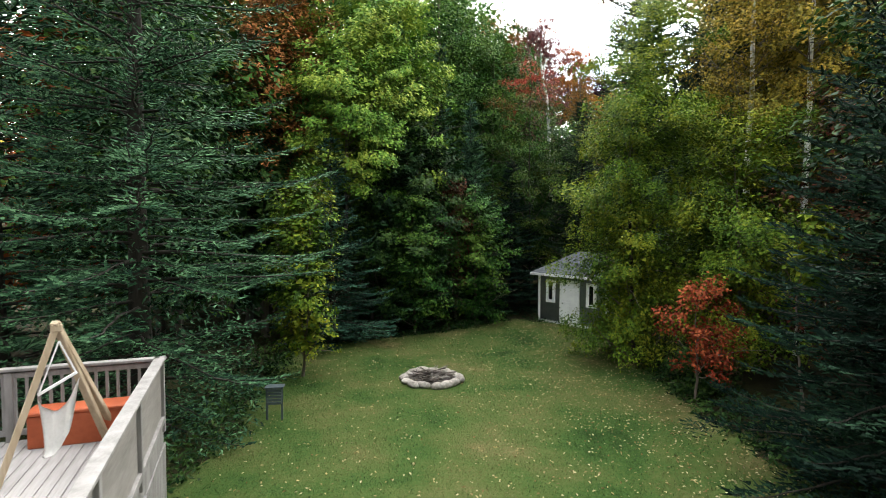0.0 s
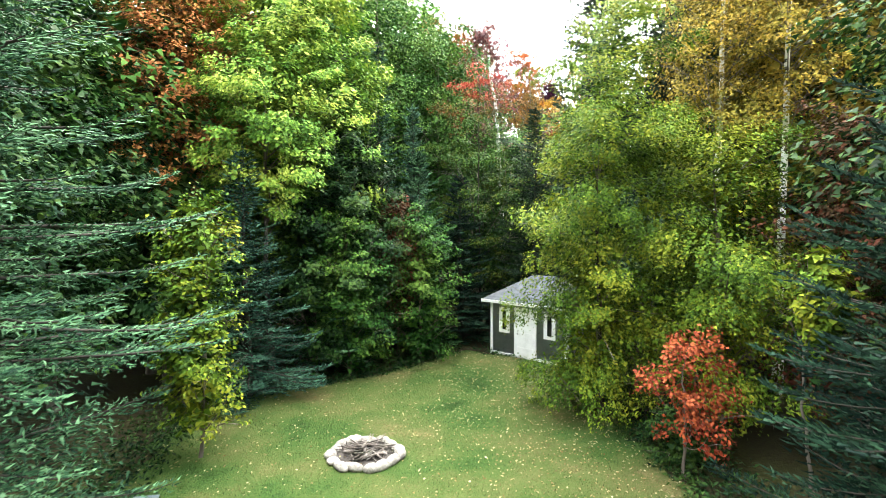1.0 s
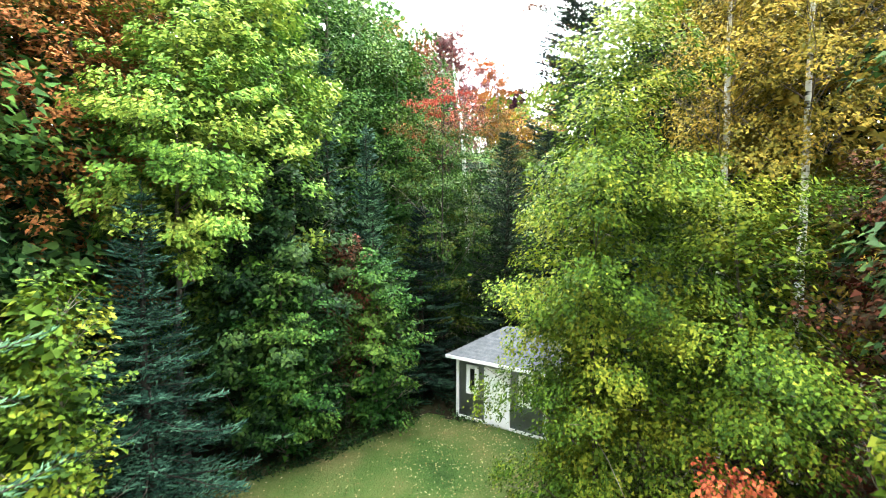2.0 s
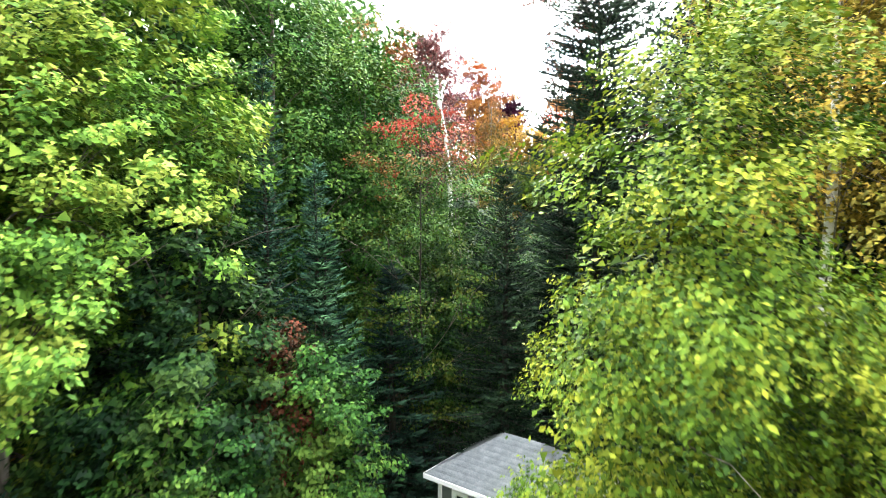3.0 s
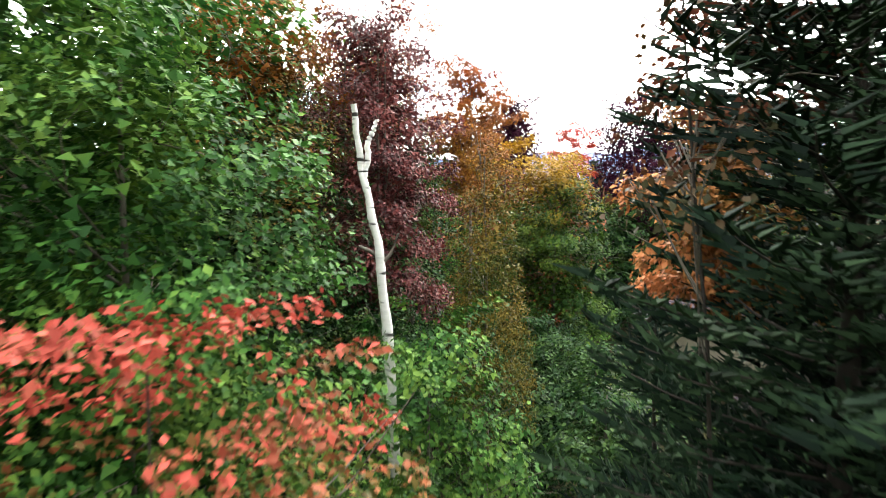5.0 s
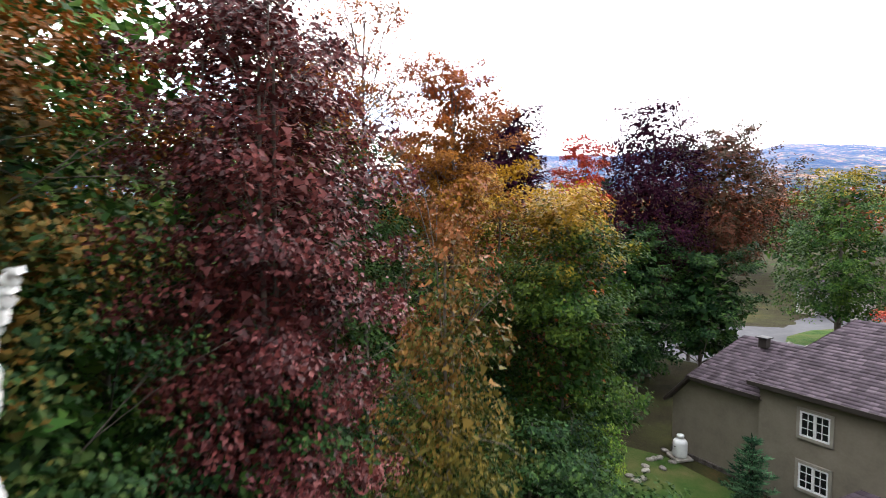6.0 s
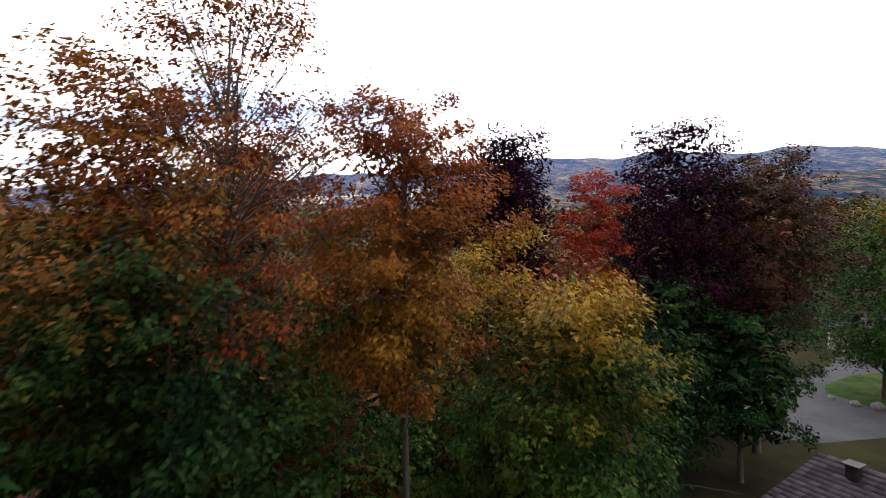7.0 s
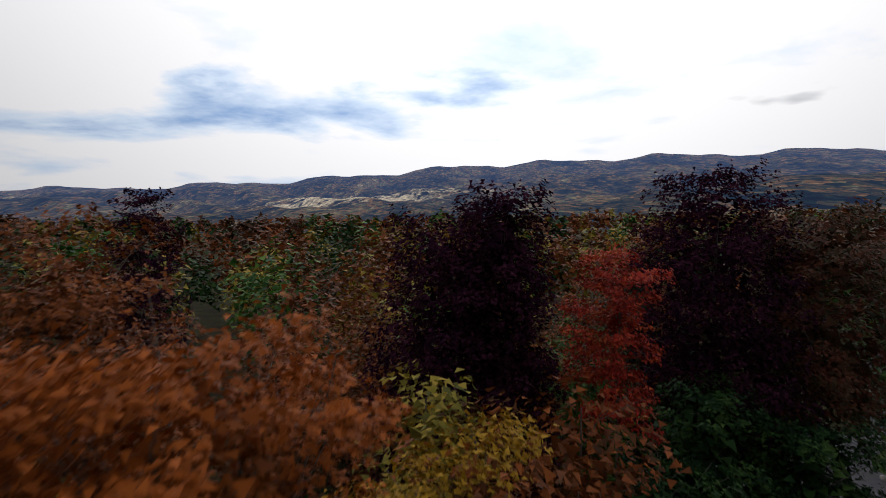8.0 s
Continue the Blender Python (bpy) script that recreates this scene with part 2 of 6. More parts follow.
# ---- mesh tools ----
def mesh_of(name, verts, faces, mat, smooth=False):
    """A mesh from arrays; all faces have the same number of corners."""
    verts, faces = np.asarray(verts, np.float32), np.asarray(faces, np.int32)
    k = faces.shape[1]
    me = bpy.data.meshes.new(name)
    me.vertices.add(len(verts))
    me.vertices.foreach_set("co", verts.ravel())
    me.loops.add(faces.size)
    me.loops.foreach_set("vertex_index", faces.ravel())
    me.polygons.add(len(faces))
    me.polygons.foreach_set("loop_start", np.arange(0, faces.size, k, dtype=np.int32))
    me.polygons.foreach_set("loop_total", np.full(len(faces), k, np.int32))
    if smooth:
        me.polygons.foreach_set("use_smooth", np.ones(len(faces), bool))
    me.update(calc_edges=True)
    me.materials.append(mat)
    return me


def thing(name, x, y, z, label, category, group="", kind="", rz=0.0):
    ob = new(name)
    ob.empty_display_size = 0.2
    ob.matrix_basis = pose(x, y, z, 0, 0, rz)
    return tagged(ob, label, category, group, kind)


def part(name, data, parent, label="", at=(0, 0, 0), kind=""):
    """data: a mesh, or a (bmesh, material) pair."""
    if isinstance(data, tuple):
        bm, mat = data
        me = bpy.data.meshes.new(name)
        bm.to_mesh(me)
        bm.free()
        me.materials.append(mat)
        data = me
    ob = new(name, data)
    ob.parent = parent
    ob.location = at
    return tagged(ob, label, kind=kind)


def unit(v):
    return v / np.maximum(np.linalg.norm(v, axis=-1, keepdims=True), 1e-9)


def tubes(lines, sides=6):
    """Tapered tubes along polylines: a list of (points, radii). Verts and quads."""
    vs, fs, base = [], [], 0
    ang = np.arange(sides) / sides * 2 * np.pi
    for pts, rad in lines:
        pts, rad = np.asarray(pts, float), np.asarray(rad, float)
        d = unit(np.gradient(pts, axis=0))
        a = unit(np.cross(d, np.where(np.abs(d[:, 2:]) > 0.9, [[1.0, 0, 0]], [[0, 0, 1.0]])))
        b = np.cross(d, a)
        ring = pts[:, None] + rad[:, None, None] * (np.cos(ang)[None, :, None] * a[:, None] + np.sin(ang)[None, :, None] * b[:, None])
        vs.append(ring.reshape(-1, 3))
        n = len(pts)
        i, j = np.meshgrid(np.arange(n - 1), np.arange(sides), indexing="ij")
        q = np.stack([i * sides + j, i * sides + (j + 1) % sides, (i + 1) * sides + (j + 1) % sides, (i + 1) * sides + j], -1)
        fs.append(q.reshape(-1, 4) + base)
        base += n * sides
    return np.concatenate(vs), np.concatenate(fs)


def leaf_cards(rng, centre, out, size, upward=0.8, outward=0.5, wild=0.7, droop=0.3, width=0.62, plain=False):
    """Folded leaves, two triangles each, at the centres; out: the way out of the crown there."""
    n = len(centre)
    nrm = unit(np.array([0, 0, upward]) + out * outward + rng.normal(0, wild, (n, 3)))
    ax = out + rng.normal(0, 0.9, (n, 3)) - np.array([0, 0, droop])
    ax = unit(ax - (ax * nrm).sum(1, keepdims=True) * nrm)
    side = np.cross(nrm, ax)
    s = size * rng.uniform(0.65, 1.3, (n, 1))
    base, tip = centre - ax * s * 0.5, centre + ax * s * 0.5
    fold = nrm * s * rng.uniform(0.02, 0.2, (n, 1))
    left, right = centre + side * s * width * 0.5 + fold, centre - side * s * width * 0.5 + fold
    if plain:
        v = np.stack([base - side * s * width * 0.55, base + side * s * width * 0.55, tip + fold], 1).reshape(-1, 3)
        return v, np.arange(3 * n).reshape(-1, 3)
    v = np.stack([base, right, tip, left], 1).reshape(-1, 3)
    k = np.arange(n)[:, None] * 4
    return v, np.concatenate([k + [0, 1, 2], k + [0, 2, 3]])


def crown_sprays(rng, height, base, radius, count, shape, lobes=0.28, inner=0.35, apart=0.0):
    """Centres and outward ways of leafy sprays in a crown from base to height, at least apart from one another."""
    def profile(h):
        if shape == "cone":
            return np.clip(1.04 - h, 0.02, 1) ** 0.75 * np.minimum(1, 0.6 + h * 3)
        if shape == "column":
            return np.sqrt(np.clip(1 - ((h - 0.4) / 0.66) ** 2, 0.04, 1)) * 0.9
        if shape == "wide":
            return np.sqrt(np.clip(1 - ((h - 0.45) / 0.62) ** 2, 0.05, 1)) ** 0.8
        return np.sqrt(np.clip(1 - ((h - 0.44) / 0.62) ** 2, 0.05, 1))
    want = count
    count = count * 3 if apart else count
    h = rng.random(count * 6)
    h = h[rng.random(count * 6) * 1.2 < profile(h) + 0.2][:count]
    h = np.resize(h, count)
    prof = profile(h)
    a = rng.uniform(0, 2 * np.pi, count)
    ph = rng.uniform(0, 6.28, 6)
    lump = sum(np.sin(a * m + h * f + p) for m, f, p in zip((2, 3, 5, 1, 4, 7), (5, 9, 14, 7, 19, 11), ph)) / 3.2
    r = radius * prof * (1 + lobes * lump) * np.where(rng.random(count) < inner, np.sqrt(rng.random(count)) * 0.8, rng.uniform(0.78, 1.02, count))
    z = base + h * (height - base) + rng.normal(0, 0.12, count)
    c = np.stack([r * np.cos(a), r * np.sin(a), z], 1)
    o = unit(np.stack([np.cos(a), np.sin(a), 0.9 * (h - 0.35)], 1))
    if apart:
        room = c * np.array([1, 1, 1.7])
        kept = []
        for i in range(count):
            if not kept or ((room[kept] - room[i]) ** 2).sum(1).min() > apart * apart:
                kept.append(i)
                if len(kept) == want:
                    break
        c, o = c[kept], o[kept]
    return c, o


def crown_leaves(rng, c, o, height, base, radius, leaves, leaf, bough, squash, wild, droop, upward, inner_cards, inner_size, plain=False):
    """Flat layered sprays round the centres c: leaves sit along side twigs of a drooping axis; larger shaded leaves deep inside."""
    nb = len(c)
    rb = bough * rng.uniform(0.65, 1.35, nb)
    head = unit(o * np.array([1, 1, 0]) + np.concatenate([rng.normal(0, 0.35, (nb, 2)), np.zeros((nb, 1))], 1))
    axis = unit(head + np.stack([0 * rb, 0 * rb, 0.75 * o[:, 2] + rng.normal(0.0, 0.16, nb)], 1))
    side = unit(np.cross([0, 0, 1.0], axis))
    up = np.cross(axis, side)
    twigs = rng.integers(5, 9, nb)
    share = rb ** 2 / (rb ** 2).sum()
    w = rng.choice(nb, leaves, p=share)
    r = rb[w]
    k = rng.integers(0, twigs[w])
    u = (k + 0.5 + rng.normal(0, 0.16, leaves)) / twigs[w]
    s = np.where(rng.random(leaves) < 0.5, -1.0, 1.0)
    reach = 0.85 * np.sqrt(np.clip(1.06 - u, 0.05, 1)) * np.minimum(1, 0.5 + 1.6 * u) * (0.75 + 0.5 * np.abs(np.sin(w * 3.1 + k * 1.9 + s)))
    q = rng.random(leaves) ** 0.75 * reach
    twig = unit(axis[w] * 0.65 + side[w] * s[:, None] * 0.8)
    pos = c[w] + axis[w] * ((u * 2 - 1.1) * r)[:, None] + twig * (q * r)[:, None]
    pos += up[w] * (rng.normal(0, 1, leaves) * (0.05 + 0.24 * squash) * r)[:, None] + rng.normal(0, 0.025, (leaves, 3))
    pos[:, 2] -= droop * r * (0.42 * u ** 2 + 0.35 * q ** 2)
    stray = rng.random(leaves) < (0.05 if leaf < 0.2 else 0.0)
    pos[stray] += rng.normal(0, 0.25, (stray.sum(), 3)) * bough
    way = unit(twig * 0.7 + o[w] * 0.6)
    v, f = leaf_cards(rng, pos, way, leaf, outward=0.75, wild=wild, droop=droop, upward=upward, plain=plain)
    if inner_cards:
        ci, oi = crown_sprays(rng, base + (height - base) * 0.9, base, radius * 0.62, inner_cards, "round", 0.2, 0.6)
        v2, f2 = leaf_cards(rng, ci, oi, inner_size, wild=0.5, width=0.9, plain=True)
        v, f = np.concatenate([v, v2]), np.concatenate([f, f2 + len(v)])
    return v, f


def clear_of(v, f, origin, ways):
    """Drops the triangles that reach into the open ways (p, q, radius)."""
    mid = v[f].mean(1) + np.array(origin)
    keep = np.ones(len(f), bool)
    for p, q, rad in ways:
        p, q = np.array(p), np.array(q)
        u = np.clip(((mid - p) @ (q - p)) / ((q - p) @ (q - p)), 0, 1)[:, None]
        keep &= np.linalg.norm(mid - (p + u * (q - p)), axis=1) > rad
    return f[keep]


def broadleaf(name, x, y, z, height, base, radius, mat, label, leaves=20000, leaf=0.12, boughs=60, bough=None, shape="round", bark=None, trunk=0.12, seed=1,
              lean=(0, 0), stems=1, squash=0.4, wild=0.38, lobes=0.3, inner=0.3, group="trees round the lawn", category="tree", clear=None, limbs=26, droop=0.4, upward=0.75,
              inner_cards=1300, inner_size=0.18, plain=False, cover=0.75):
    rng = np.random.default_rng(seed)
    tree = thing(name, x, y, z, label, category, group)
    bark = bark or BARK
    bough = 1.2 * (bough or 0.26 * radius * (60 / boughs) ** 0.33)
    boughs = max(12, int(cover * 5.0 * radius * (height - base) / (1.3 * bough * bough)))
    c, o = crown_sprays(rng, height - bough * 0.4, base + bough * 0.3, max(0.3, radius - bough * 0.6), boughs, shape, lobes, inner, bough * 0.72)
    c[:, 0] += lean[0] * (c[:, 2] / height) ** 1.3
    c[:, 1] += lean[1] * (c[:, 2] / height) ** 1.3
    stem = []
    for s in range(stems):
        zz = np.linspace(-0.3, height * rng.uniform(0.86, 0.95), 12)
        a, away = rng.uniform(0, 6.28), (0.0 if stems == 1 else radius * 0.35)
        px = lean[0] * (np.clip(zz, 0, None) / height) ** 1.3 + np.cos(a) * away * zz / height + np.cumsum(rng.normal(0, 0.05, 12)) * 0.8
        py = lean[1] * (np.clip(zz, 0, None) / height) ** 1.3 + np.sin(a) * away * zz / height + np.cumsum(rng.normal(0, 0.05, 12)) * 0.8
        rr = trunk * (1 - 0.9 * np.clip(zz, 0, None) / height) * np.where(zz < 0.2, 1.35, 1.0)
        stem.append((np.stack([px, py, zz], 1), rr))
        v, f = tubes([stem[-1]], 8)
        part("trunk", mesh_of("trunk", v, f, bark, True), tree)
    lines = []
    for i in rng.permutation(len(c))[:limbs]:
        st, rr = stem[rng.integers(stems)]
        zs = max(base * 0.75, c[i, 2] - np.hypot(*c[i, :2]) * rng.uniform(0.5, 1.0) - 0.3)
        zs = min(zs, st[-2, 2])
        p0 = np.array([np.interp(zs, st[:, 2], st[:, 0]), np.interp(zs, st[:, 2], st[:, 1]), zs])
        r0 = np.interp(zs, st[:, 2], rr) * 0.5
        mid = (p0 + c[i]) / 2 + np.array([0, 0, -0.06]) * np.linalg.norm(c[i] - p0) + rng.normal(0, 0.08, 3)
        u = np.linspace(0, 1, 6)[:, None]
        line = (1 - u) ** 2 * p0 + 2 * u * (1 - u) * mid + u ** 2 * c[i]
        lines.append((line, np.linspace(min(max(r0, 0.012), 0.05 if limbs < 45 else 0.022), 0.005, 6)))
        for _ in range(2):
            q = c[i] + rng.normal(0, 0.5, 3) * bough + o[i] * bough * 0.7
            lines.append((np.stack([line[3], (line[4] + q) / 2, q]), [0.01, 0.007, 0.004]))
    v, f = tubes(lines, 4)
    if clear:
        f = clear_of(v, f, (x, y, z), [(p, q, rad + 0.5) for p, q, rad in clear])
    part("branchwork", mesh_of("branchwork", v, f, BARK, True), tree, kind="stuff")
    v, f = crown_leaves(rng, c, o, height, base, radius, leaves, leaf, bough, squash, wild, droop, upward, inner_cards, inner_size, plain)
    v[:, 2] = np.maximum(v[:, 2], 0.03)
    if clear:
        f = clear_of(v, f, (x, y, z), clear)
    part("crown", mesh_of("crown", v, f, mat), tree)
    return tree


def conifer(name, x, y, z, height, radius, mat, label, seed=1, base=0.3, whorl=0.34, arms=7, twig=0.11, rise=0.12, sag=0.25, thin=1.0, trunk=0.16, gap=0.0,
            group="trees round the lawn", category="spruce", power=0.85, shoot=0.2, needles=1, broad=0.2, inner_cards=2500, clear=None, skirt=0.75, bare=0.28, splay=0.6):
    """A spruce: a straight stem, whorls of limbs that sag and lift at the tip, each a flat fan of twigs set with needle shoots."""
    rng = np.random.default_rng(seed)
    tree = thing(name, x, y, z, label, category, group)
    zz = np.linspace(-0.3, height, 14)
    v, f = tubes([(np.stack([0.04 * np.sin(zz), 0.04 * np.cos(zz * 1.3), zz], 1), trunk * (1.02 - np.clip(zz, 0, None) / height))], 8)
    part("trunk", mesh_of("trunk", v, f, BARK_DARK, True), tree)
    lines, tw_p, tw_d, tw_l = [], [], [], []
    h = base
    while h < height - 0.15:
        f = h / height
        reach = radius * (1 - f) ** power * min(1, skirt + f * 2.4)
        k = max(3, int(round(arms * (0.6 + 0.5 * (1 - f)))))
        a0 = rng.uniform(0, 6.28)
        for j in range(k):
            if rng.random() < gap:
                continue
            a = a0 + j * 2 * np.pi / k + rng.normal(0, 0.22)
            L = max(0.12, reach * rng.uniform(0.62, 1.15))
            zz0 = h + rng.normal(0, whorl * 0.3)
            m = max(4, int(L / 0.28) + 2)
            u = np.linspace(0, 1, m)
            d = np.array([np.cos(a), np.sin(a)])
            low = sag * rng.uniform(0.6, 1.5)
            drop = L * (rise * u - (low * (1 - f * 0.6)) * u ** 1.5 + 0.45 * low * u ** 4 + (0.35 * f) * u)
            wig = np.cumsum(rng.normal(0, 0.03, m))
            pts = np.stack([d[0] * L * u - d[1] * wig, d[1] * L * u + d[0] * wig, zz0 + drop], 1)
            lines.append((pts, np.linspace(0.012 + 0.009 * L, 0.004, m)))
            cnt = max(3, int(L / twig * thin))
            uu = np.linspace(bare, 1.0, cnt)
            at = np.stack([np.interp(uu, u, pts[:, i]) for i in range(3)], 1)
            ahead = unit(np.stack([np.interp(uu, u, np.gradient(pts[:, i], u)) for i in range(3)], 1))
            sd = unit(np.cross(ahead, [0, 0, 1.0]))
            for s in (-1, 1):
                tl = (0.16 + 0.30 * L * (1 - uu) ** 0.8 * np.minimum(1, 0.4 + uu * 3)) * rng.uniform(0.6, 1.3, cnt)
                tl = np.minimum(tl, 0.8)
                dd = unit(ahead * rng.uniform(0.6, 0.95, (cnt, 1)) + sd * s * 0.85 + np.array([0, 0, 0.02]) + rng.normal(0, 0.08, (cnt, 3)))
                tw_p.append(at), tw_d.append(dd), tw_l.append(tl)
        h += whorl * (1.15 - 0.5 * f) * rng.uniform(0.7, 1.3)
    tw_p.append(np.array([[0, 0, height - 0.25]])), tw_d.append(np.array([[0, 0, 1.0]])), tw_l.append(np.array([0.35]))
    P, D, L = np.concatenate(tw_p), np.concatenate(tw_d), np.concatenate(tw_l)
    v, f = tubes(lines, 4)
    part("branchwork", mesh_of("branchwork", v, f, BARK_DARK, True), tree, kind="stuff")
    # short side shoots along each twig, each a slim brush of needles that lifts at its tip
    cnt = np.maximum(1, (L / shoot).astype(int)) + 1
    idx = np.repeat(np.arange(len(P)), cnt)
    n = len(idx)
    order = np.arange(n) - np.repeat(np.cumsum(cnt) - cnt, cnt)
    t = ((order + 0.6) / np.repeat(cnt, cnt))[:, None] * rng.uniform(0.85, 1.1, (n, 1))
    p = P[idx] + D[idx] * L[idx][:, None] * t
    p[:, 2] -= 0.16 * (t[:, 0] * L[idx]) ** 1.5
    sd = unit(np.cross(D[idx], [0, 0, 1.0]) + 1e-6)
    turn = np.where(order % 2 == 0, splay, -splay)[:, None] * (t < 0.9)
    dirn = unit(D[idx] + sd * turn + np.array([0, 0, 0.16]) + rng.normal(0, 0.14, (n, 3)))
    ln = shoot * rng.uniform(0.9, 1.7, (n, 1))
    thick = shoot * broad * rng.uniform(0.7, 1.2, (n, 1))
    e1 = unit(np.cross(dirn, [0, 0, 1.0]) + 1e-6)
    e2 = np.cross(dirn, e1)
    ring = [p + thick * (math.cos(q) * e1 + math.sin(q) * e2) for q in (0.3, 2.4, 4.5)]
    tip = p + dirn * ln
    v = [np.stack([ring[i], ring[(i + 1) % 3], tip], 1).reshape(-1, 3) for i in range(3)]
    for _ in range(needles):
        th = rng.uniform(-0.6, np.pi + 0.6, (n, 1))
        w = np.cos(th) * e1 - np.sin(th) * e2
        root = p + dirn * ln * rng.uniform(-0.1, 0.75, (n, 1))
        nd = unit(dirn * 0.7 + w * 0.8) * shoot * rng.uniform(0.28, 0.5, (n, 1))
        wd = unit(np.cross(nd, w)) * shoot * 0.075
        v.append(np.stack([root - wd, root + wd, root + nd], 1).reshape(-1, 3))
    v = np.concatenate(v)
    f = np.arange(len(v)).reshape(-1, 3)
    if inner_cards:
        hh = rng.beta(1.0, 1.6, inner_cards) * 0.92
        rr, a = radius * (1 - hh) ** power * 0.55 * np.sqrt(rng.random(inner_cards)), rng.uniform(0, 6.28, inner_cards)
        ci = np.stack([rr * np.cos(a), rr * np.sin(a), np.maximum(0.2, base + hh * (height - base) - rr * sag)], 1)
        oi = np.stack([np.cos(a), np.sin(a), -0.2 + 0 * a], 1)
        v2, f2 = leaf_cards(rng, ci, oi, 0.13, upward=1.2, wild=0.6, width=0.34, plain=True)
        v, f = np.concatenate([v, v2]), np.concatenate([f, f2 + len(v)])
    if clear:
        f = clear_of(v, f, (x, y, z), clear)
    part("crown", mesh_of("crown", v, f, mat), tree)
    return tree


def boxes(list_of, bevel=0.0):
    """One bmesh from (cx, cy, cz, sx, sy, sz, rz degrees)."""
    bm = bmesh.new()
    for cx, cy, cz, sx, sy, sz, rz in list_of:
        made = bmesh.ops.create_cube(bm, size=1.0)["verts"]
        bmesh.ops.transform(bm, matrix=pose(cx, cy, cz, 0, 0, rz) @ Matrix.Diagonal((sx, sy, sz, 1)), verts=made)
    if bevel:
        bmesh.ops.bevel(bm, geom=bm.edges[:], offset=bevel, segments=1, affect="EDGES")
    return bm


def bar(p, q, w, d, up=(0, 0, 1)):
    """A square bar between two points."""
    bm = bmesh.new()
    p, q = Vector(p), Vector(q)
    made = bmesh.ops.create_cube(bm, size=1.0)["verts"]
    turn = (q - p).to_track_quat("Z", "Y").to_matrix().to_4x4()
    bmesh.ops.transform(bm, matrix=Matrix.Translation((p + q) / 2) @ turn @ Matrix.Diagonal((w, d, (q - p).length, 1)), verts=made)
    bmesh.ops.bevel(bm, geom=bm.edges[:], offset=min(w, d) * 0.12, segments=1, affect="EDGES")
    return bm


def smooth01(a, b, x):
    u = np.clip((np.asarray(x, float) - a) / (b - a), 0, 1)
    return u * u * (3 - 2 * u)


def ground_z(x, y):
    x, y = np.asarray(x, float), np.asarray(y, float)
    z = 1.9 * smooth01(27, 58, y) * smooth01(-30, 10, x) - 0.7 * smooth01(62, 80, y) * smooth01(20, 30, x)
    r = np.hypot(x - 8, y - 40)
    return z + 9.0 * smooth01(70, 330, r) * smooth01(20, 120, y - 0.25 * x) + 0.12 * np.sin(x * 0.31) * np.sin(y * 0.27) * smooth01(24, 30, y)


# ---- ground, lawn, hills ----
def forest_floor():
    def build(t):
        co = node(t, "ShaderNodeTexCoord")
        n1 = node(t, "ShaderNodeTexNoise", {"Vector": co.outputs["Object"], "Scale": 0.35, "Detail": 6.0})
        n2 = node(t, "ShaderNodeTexNoise", {"Vector": co.outputs["Object"], "Scale": 9.0, "Detail": 4.0, "Roughness": 0.7})
        f = node(t, "ShaderNodeMath", {0: n2.outputs[0], 1: 0.8, 2: n1.outputs[0]}, operation="MULTIPLY_ADD")
        r = node(t, "ShaderNodeMapRange", {0: f.outputs[0], 1: 0.55, 2: 1.25})
        col = ramp(t, r.outputs[0], [(0, (0.012, 0.011, 0.007)), (0.4, (0.03, 0.025, 0.015)), (0.7, (0.038, 0.042, 0.016)), (1, (0.09, 0.055, 0.026))])
        b = node(t, "ShaderNodeBump", {"Height": n2.outputs[0], "Strength": 0.8, "Distance": 0.06})
        return node(t, "ShaderNodeBsdfPrincipled", {"Base Color": col.outputs[0], "Roughness": 0.95, "Specular IOR Level": 0.05, "Normal": b.outputs[0]}).outputs[0]
    return material("leaf_litter", build)


def turf():
    def build(t):
        co = node(t, "ShaderNodeTexCoord")
        n1 = node(t, "ShaderNodeTexNoise", {"Vector": co.outputs["Object"], "Scale": 0.42, "Detail": 5.0, "Roughness": 0.6})
        n2 = node(t, "ShaderNodeTexNoise", {"Vector": co.outputs["Object"], "Scale": 22.0, "Detail": 4.0, "Roughness": 0.75})
        f = node(t, "ShaderNodeMath", {0: n2.outputs[0], 1: 0.55, 2: n1.outputs[0]}, operation="MULTIPLY_ADD")
        r = node(t, "ShaderNodeMapRange", {0: f.outputs[0], 1: 0.55, 2: 1.0})
        col = ramp(t, r.outputs[0], [(0, (0.016, 0.036, 0.01)), (0.3, (0.036, 0.075, 0.018)), (0.55, (0.062, 0.086, 0.025)), (0.8, (0.085, 0.094, 0.034)), (1, (0.14, 0.115, 0.056))])
        b = node(t, "ShaderNodeBump", {"Height": n2.outputs[0], "Strength": 0.9, "Distance": 0.05})
        return node(t, "ShaderNodeBsdfPrincipled", {"Base Color": col.outputs[0], "Roughness": 0.9, "Specular IOR Level": 0.05, "Normal": b.outputs[0]}).outputs[0]
    return material("turf", build)


